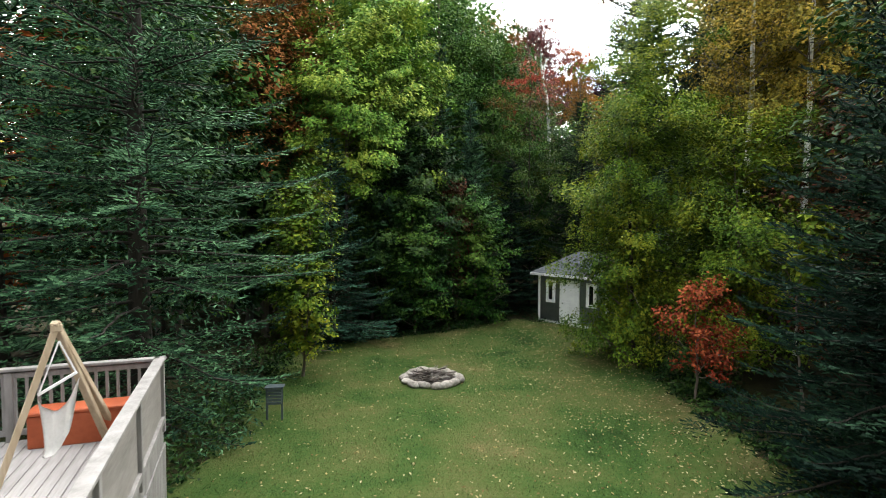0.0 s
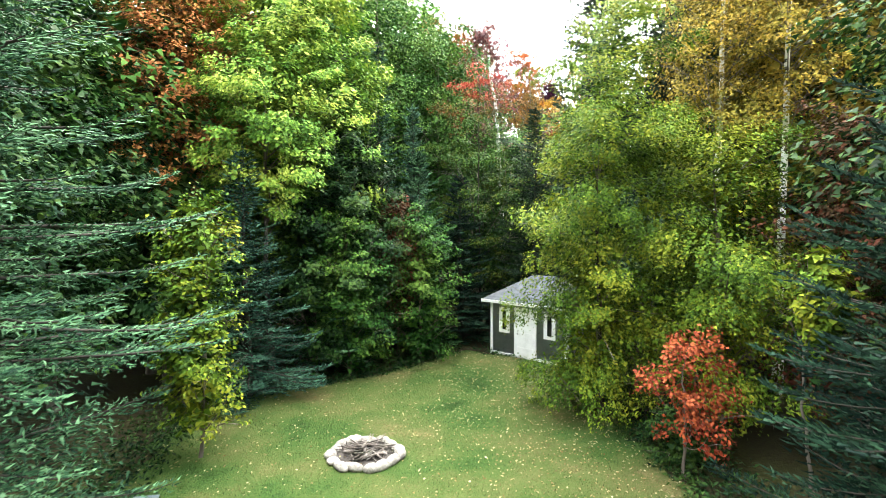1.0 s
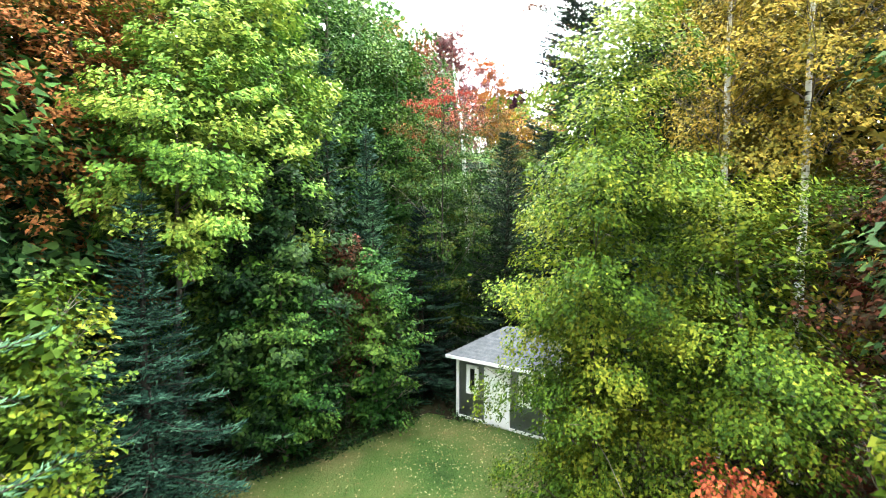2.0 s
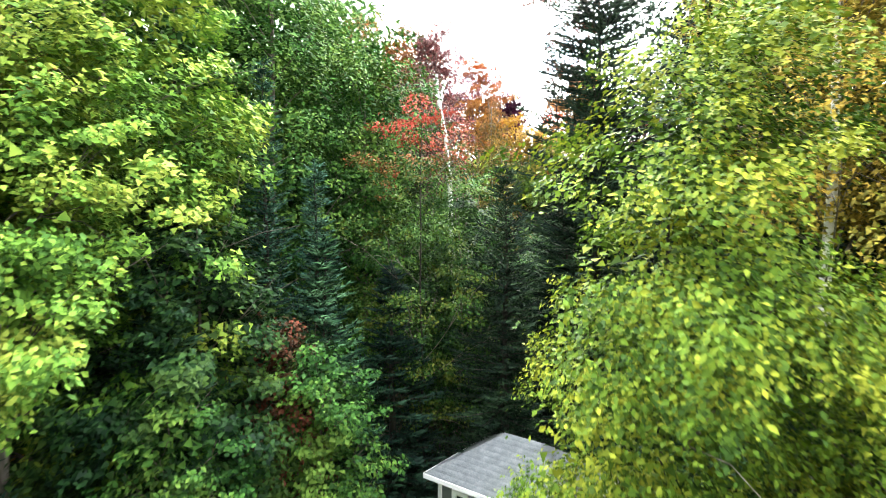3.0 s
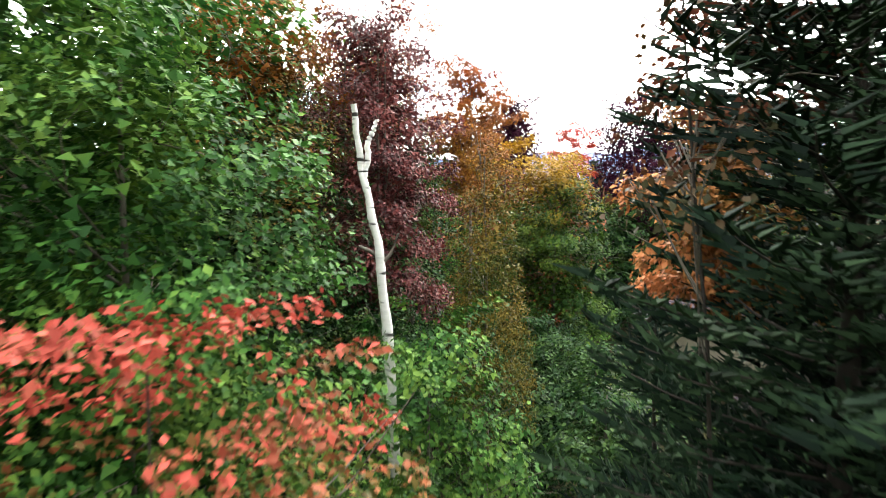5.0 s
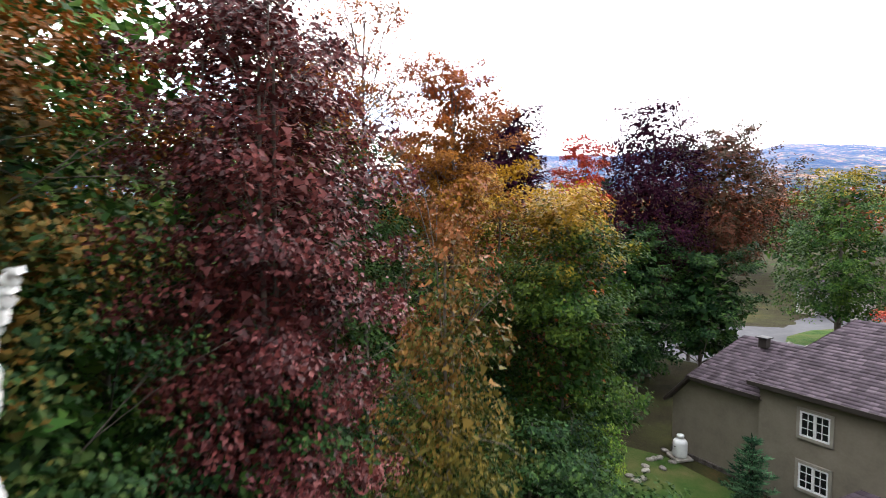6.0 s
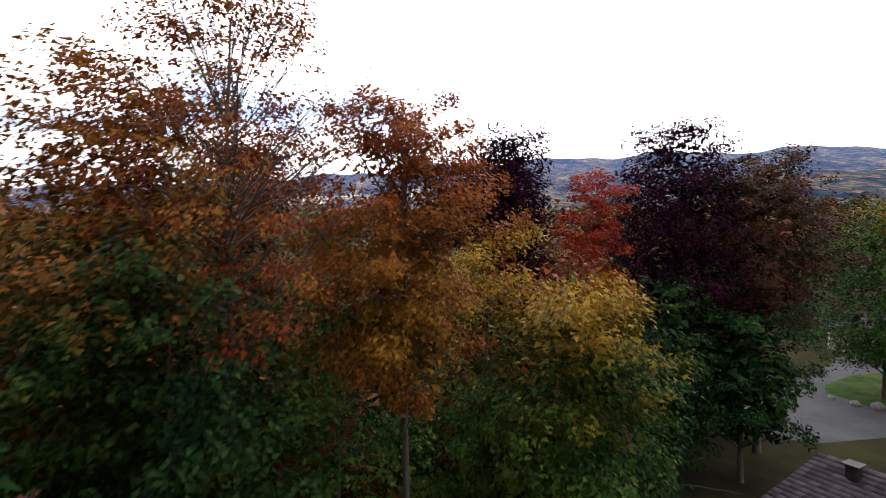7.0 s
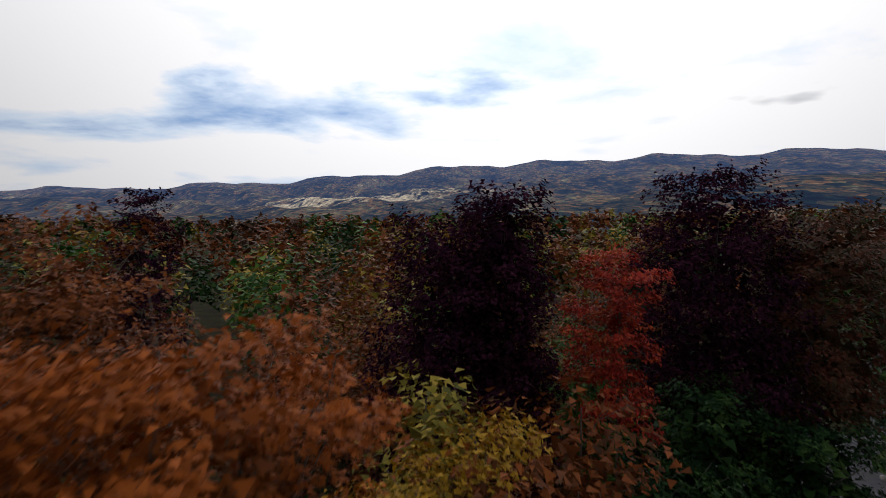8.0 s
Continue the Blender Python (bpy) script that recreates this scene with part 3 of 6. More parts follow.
def far_forest():
    def build(t):
        co = node(t, "ShaderNodeTexCoord")
        drawn = node(t, "ShaderNodeVectorMath", {0: co.outputs["Object"], 1: (1, 0.4, 1)}, operation="MULTIPLY")
        n1 = node(t, "ShaderNodeTexNoise", {"Vector": drawn.outputs[0], "Scale": 0.004, "Detail": 4.0})
        n2 = node(t, "ShaderNodeTexNoise", {"Vector": drawn.outputs[0], "Scale": 0.016, "Detail": 5.0, "Roughness": 0.75})
        vo = node(t, "ShaderNodeTexVoronoi", {"Vector": drawn.outputs[0], "Scale": 0.05})
        tree = node(t, "ShaderNodeSeparateColor", {0: vo.outputs["Color"]})
        f = node(t, "ShaderNodeMath", {0: n2.outputs[0], 1: 0.9, 2: n1.outputs[0]}, operation="MULTIPLY_ADD")
        f = node(t, "ShaderNodeMath", {0: tree.outputs[0], 1: 0.34, 2: f.outputs[0]}, operation="MULTIPLY_ADD")
        r = node(t, "ShaderNodeMapRange", {0: f.outputs[0], 1: 0.8, 2: 1.5})
        col = ramp(t, r.outputs[0], [(0, (0.002, 0.004, 0.004)), (0.3, (0.012, 0.026, 0.014)), (0.42, (0.1, 0.075, 0.03)), (0.52, (0.014, 0.03, 0.014)), (0.62, (0.3, 0.15, 0.05)), (0.74, (0.06, 0.09, 0.03)), (1, (0.42, 0.3, 0.14))])
        # sunlit patches on the valley's far side, painted in as a straw colour
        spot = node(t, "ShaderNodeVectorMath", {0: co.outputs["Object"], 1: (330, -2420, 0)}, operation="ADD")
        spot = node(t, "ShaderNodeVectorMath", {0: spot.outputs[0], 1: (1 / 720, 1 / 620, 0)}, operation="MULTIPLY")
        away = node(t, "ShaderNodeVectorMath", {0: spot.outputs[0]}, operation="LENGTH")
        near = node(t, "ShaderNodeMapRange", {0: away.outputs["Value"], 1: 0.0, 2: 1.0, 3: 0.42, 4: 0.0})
        sun_patches = node(t, "ShaderNodeMath", {0: n2.outputs[0], 1: near.outputs[0]}, operation="ADD")
        sun_patches = node(t, "ShaderNodeMath", {0: tree.outputs[1], 1: 0.16, 2: sun_patches.outputs[0]}, operation="MULTIPLY_ADD")
        sunlit_mask = ramp(t, sun_patches.outputs[0], [(0.74, (0, 0, 0)), (0.9, (1, 1, 1))])
        col = node(t, "ShaderNodeMix", {0: sunlit_mask.outputs[0], 6: col.outputs[0], 7: (0.8, 0.66, 0.42, 1)}, data_type="RGBA")
        b = node(t, "ShaderNodeBump", {"Height": vo.outputs[0], "Strength": 1.0, "Distance": 25.0})
        p = node(t, "ShaderNodeBsdfPrincipled", {"Base Color": col.outputs[2], "Roughness": 1.0, "Specular IOR Level": 0.0, "Normal": b.outputs[0]})
        # bluish haze painted in as a glow that grows with distance
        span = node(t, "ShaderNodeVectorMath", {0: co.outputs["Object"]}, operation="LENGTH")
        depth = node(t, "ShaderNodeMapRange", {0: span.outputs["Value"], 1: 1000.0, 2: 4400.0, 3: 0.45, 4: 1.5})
        haze_glow = node(t, "ShaderNodeEmission", {0: (0.12, 0.19, 0.43, 1), 1: depth.outputs[0]})
        return node(t, "ShaderNodeAddShader", {0: p.outputs[0], 1: haze_glow.outputs[0]}).outputs[0]
    return material("distant_forest", build)


def polar_sheet(cx, cy, radii, turns, height):
    a = np.linspace(0, 2 * np.pi, turns, endpoint=False)
    rr, aa = np.meshgrid(radii, a, indexing="ij")
    x, y = cx + rr * np.sin(aa), cy + rr * np.cos(aa)
    v = np.stack([x, y, height(x, y, rr, aa)], -1).reshape(-1, 3)
    i, j = np.meshgrid(np.arange(len(radii) - 1), np.arange(turns), indexing="ij")
    k = (j + 1) % turns
    f = np.stack([i * turns + j, (i + 1) * turns + j, (i + 1) * turns + k, i * turns + k], -1).reshape(-1, 4)
    return v, f[:, ::-1]


CX, CY = 8.0, 40.0
LITTER, TURF = forest_floor(), turf()
v, f = polar_sheet(CX, CY, np.concatenate([[0.05], np.geomspace(1.0, 1000, 90)]), 160, lambda x, y, r, a: ground_z(x, y) - 0.012 * (r > 300))
tagged(new("ground", mesh_of("ground", v, f, LITTER, True)), "brown leaf-littered forest floor under the trees", "ground", kind="structure")

CREST_AZ = [-180, -90, -50, -33, -25, -15.4, -3.9, 3.4, 14, 22.8, 29.7, 37.4, 40.7, 60, 100, 180]
CREST_EL = [0.05, 0.05, 0.052, 0.055, 0.064, 0.075, 0.092, 0.104, 0.109, 0.112, 0.109, 0.106, 0.101, 0.1, 0.06, 0.05]


def hill_z(x, y, r, a):
    deg = (np.degrees(a) + 180) % 360 - 180
    crest = np.interp(deg, CREST_AZ, CREST_EL)
    bumps = 0.0035 * np.sin(deg * 0.55 + 1.0) + 0.0018 * np.sin(deg * 1.1 + 2) + 0.0008 * np.sin(deg * 2.3)
    near = np.interp(deg, [-180, 0, 12, 40, 60, 180], [0.0, 0.0, 0.01, 0.045, 0.05, 0.0])
    s = np.clip((r - 800) / 3600, 0, 1)
    spur = near * np.exp(-((r - 1500) / 500) ** 2)
    fold = 0.02 * np.sin(r * 0.0046 + deg * 0.21) * np.sin(deg * 0.33 + r * 0.0017) * np.sin(s * np.pi) + 0.004 * np.sin(deg * 1.7 + r * 0.009) * np.sin(s * np.pi)
    el = (crest + bumps) * s ** 0.75 + spur + fold * 0.6
    return 4 + el * r + 18 * s


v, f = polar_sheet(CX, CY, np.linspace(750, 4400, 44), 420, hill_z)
tagged(new("backdrop_hills", mesh_of("backdrop_hills", v, f, far_forest(), True)), "distant wooded hills under a cloudy sky, with painted blue haze and sunlit patches", "hills", kind="structure")

LAWN = [(-1.2, 1.0), (-2.1, 4.6), (-2.3, 7.4), (-3.0, 9.0), (-4.2, 12.5), (-4.2, 15.6), (-1.4, 17.2), (0.4, 18.6), (2.2, 20.9), (3.4, 22.4), (7.6, 20.6), (7.8, 14.8), (8.4, 10.4), (9.0, 7.0), (10.5, 1.0), (11, -9), (-6, -9)]


def lawn_outline(step=0.35):
    pts = []
    for (x0, y0), (x1, y1) in zip(LAWN, LAWN[1:] + LAWN[:1]):
        n = max(1, int(math.hypot(x1 - x0, y1 - y0) / step))
        for i in range(n):
            u = i / n
            w = 0.16 * math.sin(x0 * 3 + y0 + u * n * 1.1) + 0.1 * math.sin(u * n * 2.3 + y0)
            pts.append((x0 + (x1 - x0) * u + w, y0 + (y1 - y0) * u + w * 0.7))
    return pts


def flat_patch(name, pts, z, mat, label, category):
    bm = bmesh.new()
    face = bm.faces.new([bm.verts.new((x, y, float(ground_z(x, y)) + z)) for x, y in pts])
    if face.normal.z < 0:
        face.normal_flip()
    bm.normal_update()
    bmesh.ops.triangulate(bm, faces=[face])
    for _ in range(4):
        long = [e for e in bm.edges if e.calc_length() > 1.6]
        if long:
            bmesh.ops.subdivide_edges(bm, edges=long, cuts=1)
    bmesh.ops.triangulate(bm, faces=bm.faces[:])
    for w in bm.verts:
        w.co.z = float(ground_z(w.co.x, w.co.y)) + z
    me = bpy.data.meshes.new(name)
    bm.to_mesh(me)
    bm.free()
    me.materials.append(mat)
    ob = new(name, me)
    return tagged(ob, label, category, kind="structure")


flat_patch("lawn", lawn_outline(), 0.02, TURF, "mown green backyard lawn with worn straw-coloured patches", "lawn")


def inside(pts, x, y):
    hit = np.zeros(len(x), bool)
    for (x0, y0), (x1, y1) in zip(pts, pts[1:] + pts[:1]):
        cross = ((y0 > y) != (y1 > y)) & (x < (x1 - x0) * (y - y0) / (y1 - y0 + 1e-12) + x0)
        hit ^= cross
    return hit


def grass():
    rng = np.random.default_rng(3)
    n = 70000
    x, y = rng.uniform(-5, 10.5, n), rng.uniform(2.5, 22.5, n)
    keep = inside(LAWN, x, y) & (np.hypot(x - 1.3, y - 12.2) > 0.95)
    x, y = x[keep], y[keep]
    n = len(x)
    h = rng.uniform(0.025, 0.06, (n, 1))
    a = rng.uniform(0, 6.28, n)
    p = np.stack([x, y, np.full(n, 0.018)], 1)
    w = np.stack([np.cos(a), np.sin(a), 0 * a], 1) * 0.006
    tip = p + np.concatenate([rng.normal(0, 0.022, (n, 2)), h], 1)
    v = np.stack([p - w, p + w, tip], 1).reshape(-1, 3)
    mat = leaf_material("grass_blades", (0.04, 0.085, 0.02), (0.09, 0.145, 0.036), (0.18, 0.17, 0.065), scale=0.42, through_leaf=0.2)
    tagged(new("grass", mesh_of("grass", v, np.arange(3 * n).reshape(-1, 3), mat)), "short green grass blades on the lawn", "grass", kind="stuff")


def fallen_leaves():
    rng = np.random.default_rng(4)
    n = 17000
    x, y = rng.uniform(-5, 10.5, n), rng.uniform(2.5, 22.5, n)
    keep = inside(LAWN, x, y) & (rng.random(n) < 0.25 + 0.75 * smooth01(1, 8, x + 0.15 * (y - 12)))
    x, y = x[keep], y[keep]
    c = np.stack([x, y, np.full(len(x), 0.045)], 1)
    o = unit(np.concatenate([rng.normal(0, 1, (len(x), 2)), np.zeros((len(x), 1))], 1))
    v, f = leaf_cards(rng, c, o, 0.062, upward=1.6, outward=0, wild=0.5, droop=0)
    mat = leaf_material("fallen_leaf", (0.24, 0.16, 0.05), (0.42, 0.36, 0.16), (0.55, 0.5, 0.3), scale=3.0)
    tagged(new("fallen_leaves", mesh_of("fallen_leaves", v, f, mat)), "pale yellow fallen leaves scattered over the lawn", "fallen leaves", kind="stuff")


def edge_weeds():
    """Ferns, weeds and seedlings that hide the foot of the trees round the lawn."""
    rng = np.random.default_rng(6)
    pts = np.array(lawn_outline(0.1))
    nxt = np.roll(pts, -3, axis=0)
    way = unit(nxt - pts)
    out = np.stack([way[:, 1], -way[:, 0]], 1)
    centre = np.array([3.0, 9.0])
    out *= np.sign((out * (pts - centre)).sum(1, keepdims=True))
    pick = (pts[:, 1] > 3.5) & (pts[:, 1] < 22.0)
    pts, out = pts[pick], out[pick]
    n = 15000
    i = rng.integers(0, len(pts), n)
    off = rng.beta(1.2, 2.0, n) * 2.0 - 0.2
    p = pts[i] + out[i] * off[:, None] + rng.normal(0, 0.12, (n, 2))
    tall = (0.08 + 0.5 * np.clip(off, 0, 1)) * (0.5 + 0.7 * np.abs(np.sin(p[:, 0] * 1.9) * np.cos(p[:, 1] * 1.3)))
    keep = np.hypot(p[:, 0] + 1.4, p[:, 1] - 3.8) > 0.5
    p, tall = p[keep], tall[keep]
    n = len(p)
    c = np.concatenate([p, (0.05 + tall * rng.random(n))[:, None]], 1)
    o = unit(np.concatenate([rng.normal(0, 1, (n, 2)), np.full((n, 1), 0.3)], 1))
    v, f = leaf_cards(rng, c, o, 0.13, wild=0.5, width=0.42)
    v[:, 2] = np.maximum(v[:, 2], 0.02)
    tagged(new("weeds", mesh_of("weeds", v, f, DARK_GREEN)), "dark green ferns and weeds along the lawn's edge", "weeds", kind="stuff")


grass()
fallen_leaves()
edge_weeds()


# ---- shed, fire pit, deck ----
WHITE = rough_material("white_paint", [(0.6, 0.61, 0.63), (0.74, 0.75, 0.77), (0.8, 0.81, 0.82)], 3.0, 0.55, 0.12)
SIDING = rough_material("blue_grey_siding", [(0.17, 0.185, 0.22), (0.225, 0.245, 0.285), (0.26, 0.28, 0.32)], 2.0, 0.65, 0.15)
SHINGLE = rough_material("grey_shingle", [(0.1, 0.11, 0.125), (0.15, 0.165, 0.185), (0.22, 0.235, 0.255)], 4.0, 0.9, 0.5, per_object=0.12)
DARKGLASS = material("dark_window_glass", lambda t: node(t, "ShaderNodeBsdfPrincipled", {"Base Color": (0.012, 0.013, 0.015, 1), "Roughness": 0.06}).outputs[0])
METAL = rough_material("dark_metal", [(0.04, 0.04, 0.045), (0.08, 0.08, 0.085)], 5.0, 0.4, 0.1, metal=0.8)
STONE = rough_material("pale_field_stone", [(0.12, 0.11, 0.1), (0.25, 0.23, 0.21), (0.4, 0.375, 0.35)], 3.0, 0.9, 0.6, per_object=0.3)
ASH = rough_material("ash_and_earth", [(0.025, 0.022, 0.02), (0.07, 0.06, 0.055), (0.16, 0.15, 0.14)], 6.0, 0.95, 0.9)
STICK = rough_material("weathered_stick", [(0.025, 0.022, 0.02), (0.08, 0.068, 0.06), (0.26, 0.235, 0.215)], 2.0, 0.9, 0.5, per_object=0.5)
GREYWOOD = rough_material("weathered_grey_boards", [(0.19, 0.18, 0.178), (0.28, 0.265, 0.265), (0.36, 0.345, 0.345)], 1.6, 0.8, 0.35, stretch=(0.3, 3, 3), per_object=0.12)
PALEWOOD = rough_material("pale_painted_wood", [(0.13, 0.125, 0.122), (0.2, 0.19, 0.188), (0.26, 0.25, 0.248)], 1.6, 0.75, 0.3, stretch=(3, 3, 0.5))
TAUPE = rough_material("taupe_panel", [(0.13, 0.12, 0.11), (0.19, 0.175, 0.165), (0.24, 0.225, 0.215)], 1.6, 0.8, 0.3, stretch=(0.4, 2, 2))
PINE = rough_material("raw_pine_poles", [(0.3, 0.22, 0.14), (0.42, 0.33, 0.23), (0.5, 0.42, 0.32)], 1.5, 0.7, 0.3, stretch=(3, 3, 0.4))
TERRACOTTA = rough_material("terracotta_red_panels", [(0.24, 0.05, 0.02), (0.33, 0.075, 0.03), (0.4, 0.1, 0.045)], 2.0, 0.6, 0.15)
CANVAS = rough_material("white_canvas", [(0.62, 0.61, 0.6), (0.76, 0.75, 0.74), (0.82, 0.81, 0.8)], 4.0, 0.9, 0.4)


def lap_siding(length, height, board=0.12, lip=0.016):
    """Lapped boards on the plane y = 0, facing -y: one folded sheet with a lip at each lap."""
    rows = int(math.ceil(height / board))
    v, f = [], []
    for i in range(rows + 1):
        z = min(i * board, height)
        for y in (-0.002, -lip):
            v += [(0, y, z), (length, y, z)]
    for i in range(rows * 2 + 1):
        k = i * 2
        f.append((k, k + 1, k + 3, k + 2))
    return v, f


def shed():
    W, D, H = 3.58, 2.5, 2.22
    s = thing("garden_shed", 4.57, 22.18, 0.0, "small blue-grey garden shed with white trim and a hipped roof", "shed", rz=-39.3)
    sides = [("front", pose(0, 0, 0)), ("left", pose(0, D, 0, 0, 0, -90)), ("right", pose(W, 0, 0, 0, 0, 90)), ("back", pose(W, D, 0, 0, 0, 180))]
    for name, m in sides:
        long = W if name in ("front", "back") else D
        v, f = lap_siding(long, H)
        wall = part("wall", mesh_of("wall", v, f, SIDING), s)
        wall.matrix_basis = m
    part("core", (boxes([(W / 2, D / 2, H / 2, W - 0.02, D - 0.02, H, 0)]), SIDING), s, "inner wall boarding")
    for x, y in ((0.03, 0.03), (W - 0.03, 0.03), (0.03, D - 0.03), (W - 0.03, D - 0.03)):
        part("corner_board", (boxes([(x, y, H / 2, 0.13, 0.13, H, 0)], 0.008), WHITE), s)
    part("base_board", (boxes([(W / 2, -0.005, 0.06, W + 0.07, 0.05, 0.12, 0)], 0.006), WHITE), s)
    part("base_board", (boxes([(-0.005, D / 2, 0.06, 0.05, D + 0.07, 0.12, 0)], 0.006), WHITE), s)
    door = part("door", (boxes([(1.72, -0.035, 1.0, 0.86, 0.045, 1.86, 0)], 0.006), WHITE), s, "white boarded door")
    for x in (1.25, 2.19):
        part("door_trim", (boxes([(x, -0.03, 1.03, 0.1, 0.06, 2.0, 0)], 0.006), WHITE), door)
    part("door_trim", (boxes([(1.72, -0.032, 2.0, 1.05, 0.062, 0.11, 0)], 0.006), WHITE), door)
    for z in (0.42, 1.02, 1.62):
        part("batten", (boxes([(1.72, -0.062, z, 0.76, 0.02, 0.1, 0)], 0.004), WHITE), door)
    part("knob", (boxes([(1.38, -0.085, 1.0, 0.05, 0.06, 0.05, 0)], 0.012), METAL), door, "dark round knob")
    for x in (0.69, 2.83):
        win = part("window", (boxes([(x, -0.02, 1.48, 0.2, 0.02, 0.78, 0)]), DARKGLASS), s, "narrow dark window")
        for dx, dz, sx, sz in ((-0.18, 0, 0.15, 1.04), (0.18, 0, 0.15, 1.04), (0, 0.46, 0.22, 0.13), (0, -0.46, 0.22, 0.13)):
            part("frame", (boxes([(x + dx, -0.03, 1.48 + dz, sx, 0.055, sz, 0)], 0.006), WHITE), win)
    # hipped roof with courses of shingles as steps
    o, rise = 0.3, 1.0
    x0, x1, y0, y1 = -o, W + o, -o, D + o
    cx0, cx1, cy = D / 2 + 0.05, W - D / 2 - 0.05, D / 2
    rows = 11
    ring = []
    for i in range(rows + 1):
        u = i / rows
        ring.append([(x0 + (cx0 - x0) * u, y0 + (cy - y0) * u), (x1 + (cx1 - x1) * u, y0 + (cy - y0) * u), (x1 + (cx1 - x1) * u, y1 + (cy - y1) * u), (x0 + (cx0 - x0) * u, y1 + (cy - y1) * u)])
    names = ("roof_front", "roof_right", "roof_back", "roof_left")
    for k in range(4):
        v, f = [], []
        for i in range(rows):
            z0, z1 = H + 0.06 + rise * i / rows, H + 0.06 + rise * (i + 1) / rows
            a, b = ring[i][k], ring[i][(k + 1) % 4]
            n = len(v)
            v += [(*a, z0), (*b, z0), (*a, z0 + 0.025), (*b, z0 + 0.025)]
            f += [(n, n + 1, n + 3, n + 2)] + ([(n + 2, n + 3, n + 5, n + 4)] if i < rows - 1 else [])
        top = len(v)
        v += [(*ring[rows][k], H + 0.06 + rise), (*ring[rows][(k + 1) % 4], H + 0.06 + rise)]
        f.append((top - 2, top - 1, top + 1, top))
        part("roof_slope", mesh_of("roof_slope", v, f, SHINGLE), s, "grey shingled roof slope")
    for cx, cy2, sx, sy in ((W / 2, y0, x1 - x0, 0.05), (W / 2, y1, x1 - x0, 0.05), (x0, D / 2, 0.05, y1 - y0), (x1, D / 2, 0.05, y1 - y0)):
        part("fascia", (boxes([(cx, cy2, H + 0.02, sx, sy, 0.12, 0)], 0.005), WHITE), s)
    part("soffit", (boxes([(W / 2, D / 2, H - 0.03, x1 - x0 - 0.06, y1 - y0 - 0.06, 0.02, 0)]), WHITE), s)


shed()


def lumpy(name, mat, seed, flat=0.7, rough=0.22, sub=2):
    bm = bmesh.new()
    bmesh.ops.create_icosphere(bm, subdivisions=sub, radius=1.0)
    off = Vector((seed * 7.3, seed * 1.7, seed * 3.1))
    for w in bm.verts:
        w.co *= 1 + rough * noise.noise(w.co * 1.3 + off) + rough * 0.5 * noise.noise(w.co * 3.1 + off)
        w.co.z *= flat
        if w.co.z < -0.35:
            w.co.z = -0.35
    me = bpy.data.meshes.new(name)
    bm.to_mesh(me)
    bm.free()
    for p in me.polygons:
        p.use_smooth = True
    me.materials.append(mat)
    return me


ROCKS = [lumpy("stone", STONE, k) for k in range(5)]


def fire_pit():
    rnd = random.Random(5)
    pit = thing("fire_pit", 1.3, 11.93, 0.02, "round fire pit ringed with pale field stones", "fire pit")
    bm = bmesh.new()
    bmesh.ops.create_circle(bm, cap_ends=True, segments=28, radius=0.82)
    bmesh.ops.subdivide_edges(bm, edges=bm.edges[:], cuts=1)
    for w in bm.verts:
        w.co.z = 0.02 + 0.04 * noise.noise(w.co * 4)
    part("ash_bed", (bm, ASH), pit, "dark ash and charred earth")
    n = 15
    for i in range(n):
        a = i / n * 2 * math.pi + rnd.uniform(-0.06, 0.06)
        st = part("stone", ROCKS[i % 5], pit)
        r = 0.8 + rnd.uniform(-0.05, 0.05)
        st.matrix_basis = pose(r * math.cos(a), r * math.sin(a), 0.07, 0, 0, math.degrees(a) + 90 + rnd.uniform(-12, 12)) @ Matrix.Diagonal((rnd.uniform(0.16, 0.27), rnd.uniform(0.11, 0.16), rnd.uniform(0.11, 0.19), 1))
    pile = thing("firewood_pile", 1.3, 11.93, 0.06, "heap of grey half-burnt sticks in the fire pit", "firewood")
    for i in range(64):
        a, r = rnd.uniform(0, 6.28), rnd.uniform(0, 0.45)
        x, y, b = r * math.cos(a), r * math.sin(a), rnd.uniform(0, 3.14)
        L, z = rnd.uniform(0.25, 0.55), 0.05 + 0.22 * (1 - r / 0.5) * rnd.random()
        t = rnd.uniform(-0.15, 0.15)
        p, q = np.array([x - L * math.cos(b), y - L * math.sin(b), max(0.02, z - t)]), np.array([x + L * math.cos(b), y + L * math.sin(b), max(0.02, z + t)])
        p[:2] *= min(1, 0.72 / max(0.01, math.hypot(*p[:2])))
        q[:2] *= min(1, 0.72 / max(0.01, math.hypot(*q[:2])))
        u = np.linspace(0, 1, 4)[:, None]
        line = p + (q - p) * u + np.array([[0, 0, 0], [rnd.uniform(-0.03, 0.03)] * 3, [rnd.uniform(-0.03, 0.03)] * 3, [0, 0, 0]])
        rad = rnd.uniform(0.008, 0.026)
        v, f = tubes([(line, [rad, rad, rad * 0.9, rad * 0.7])], 5)
        part("stick", mesh_of("stick", v, f, STICK, True), pile)


fire_pit()


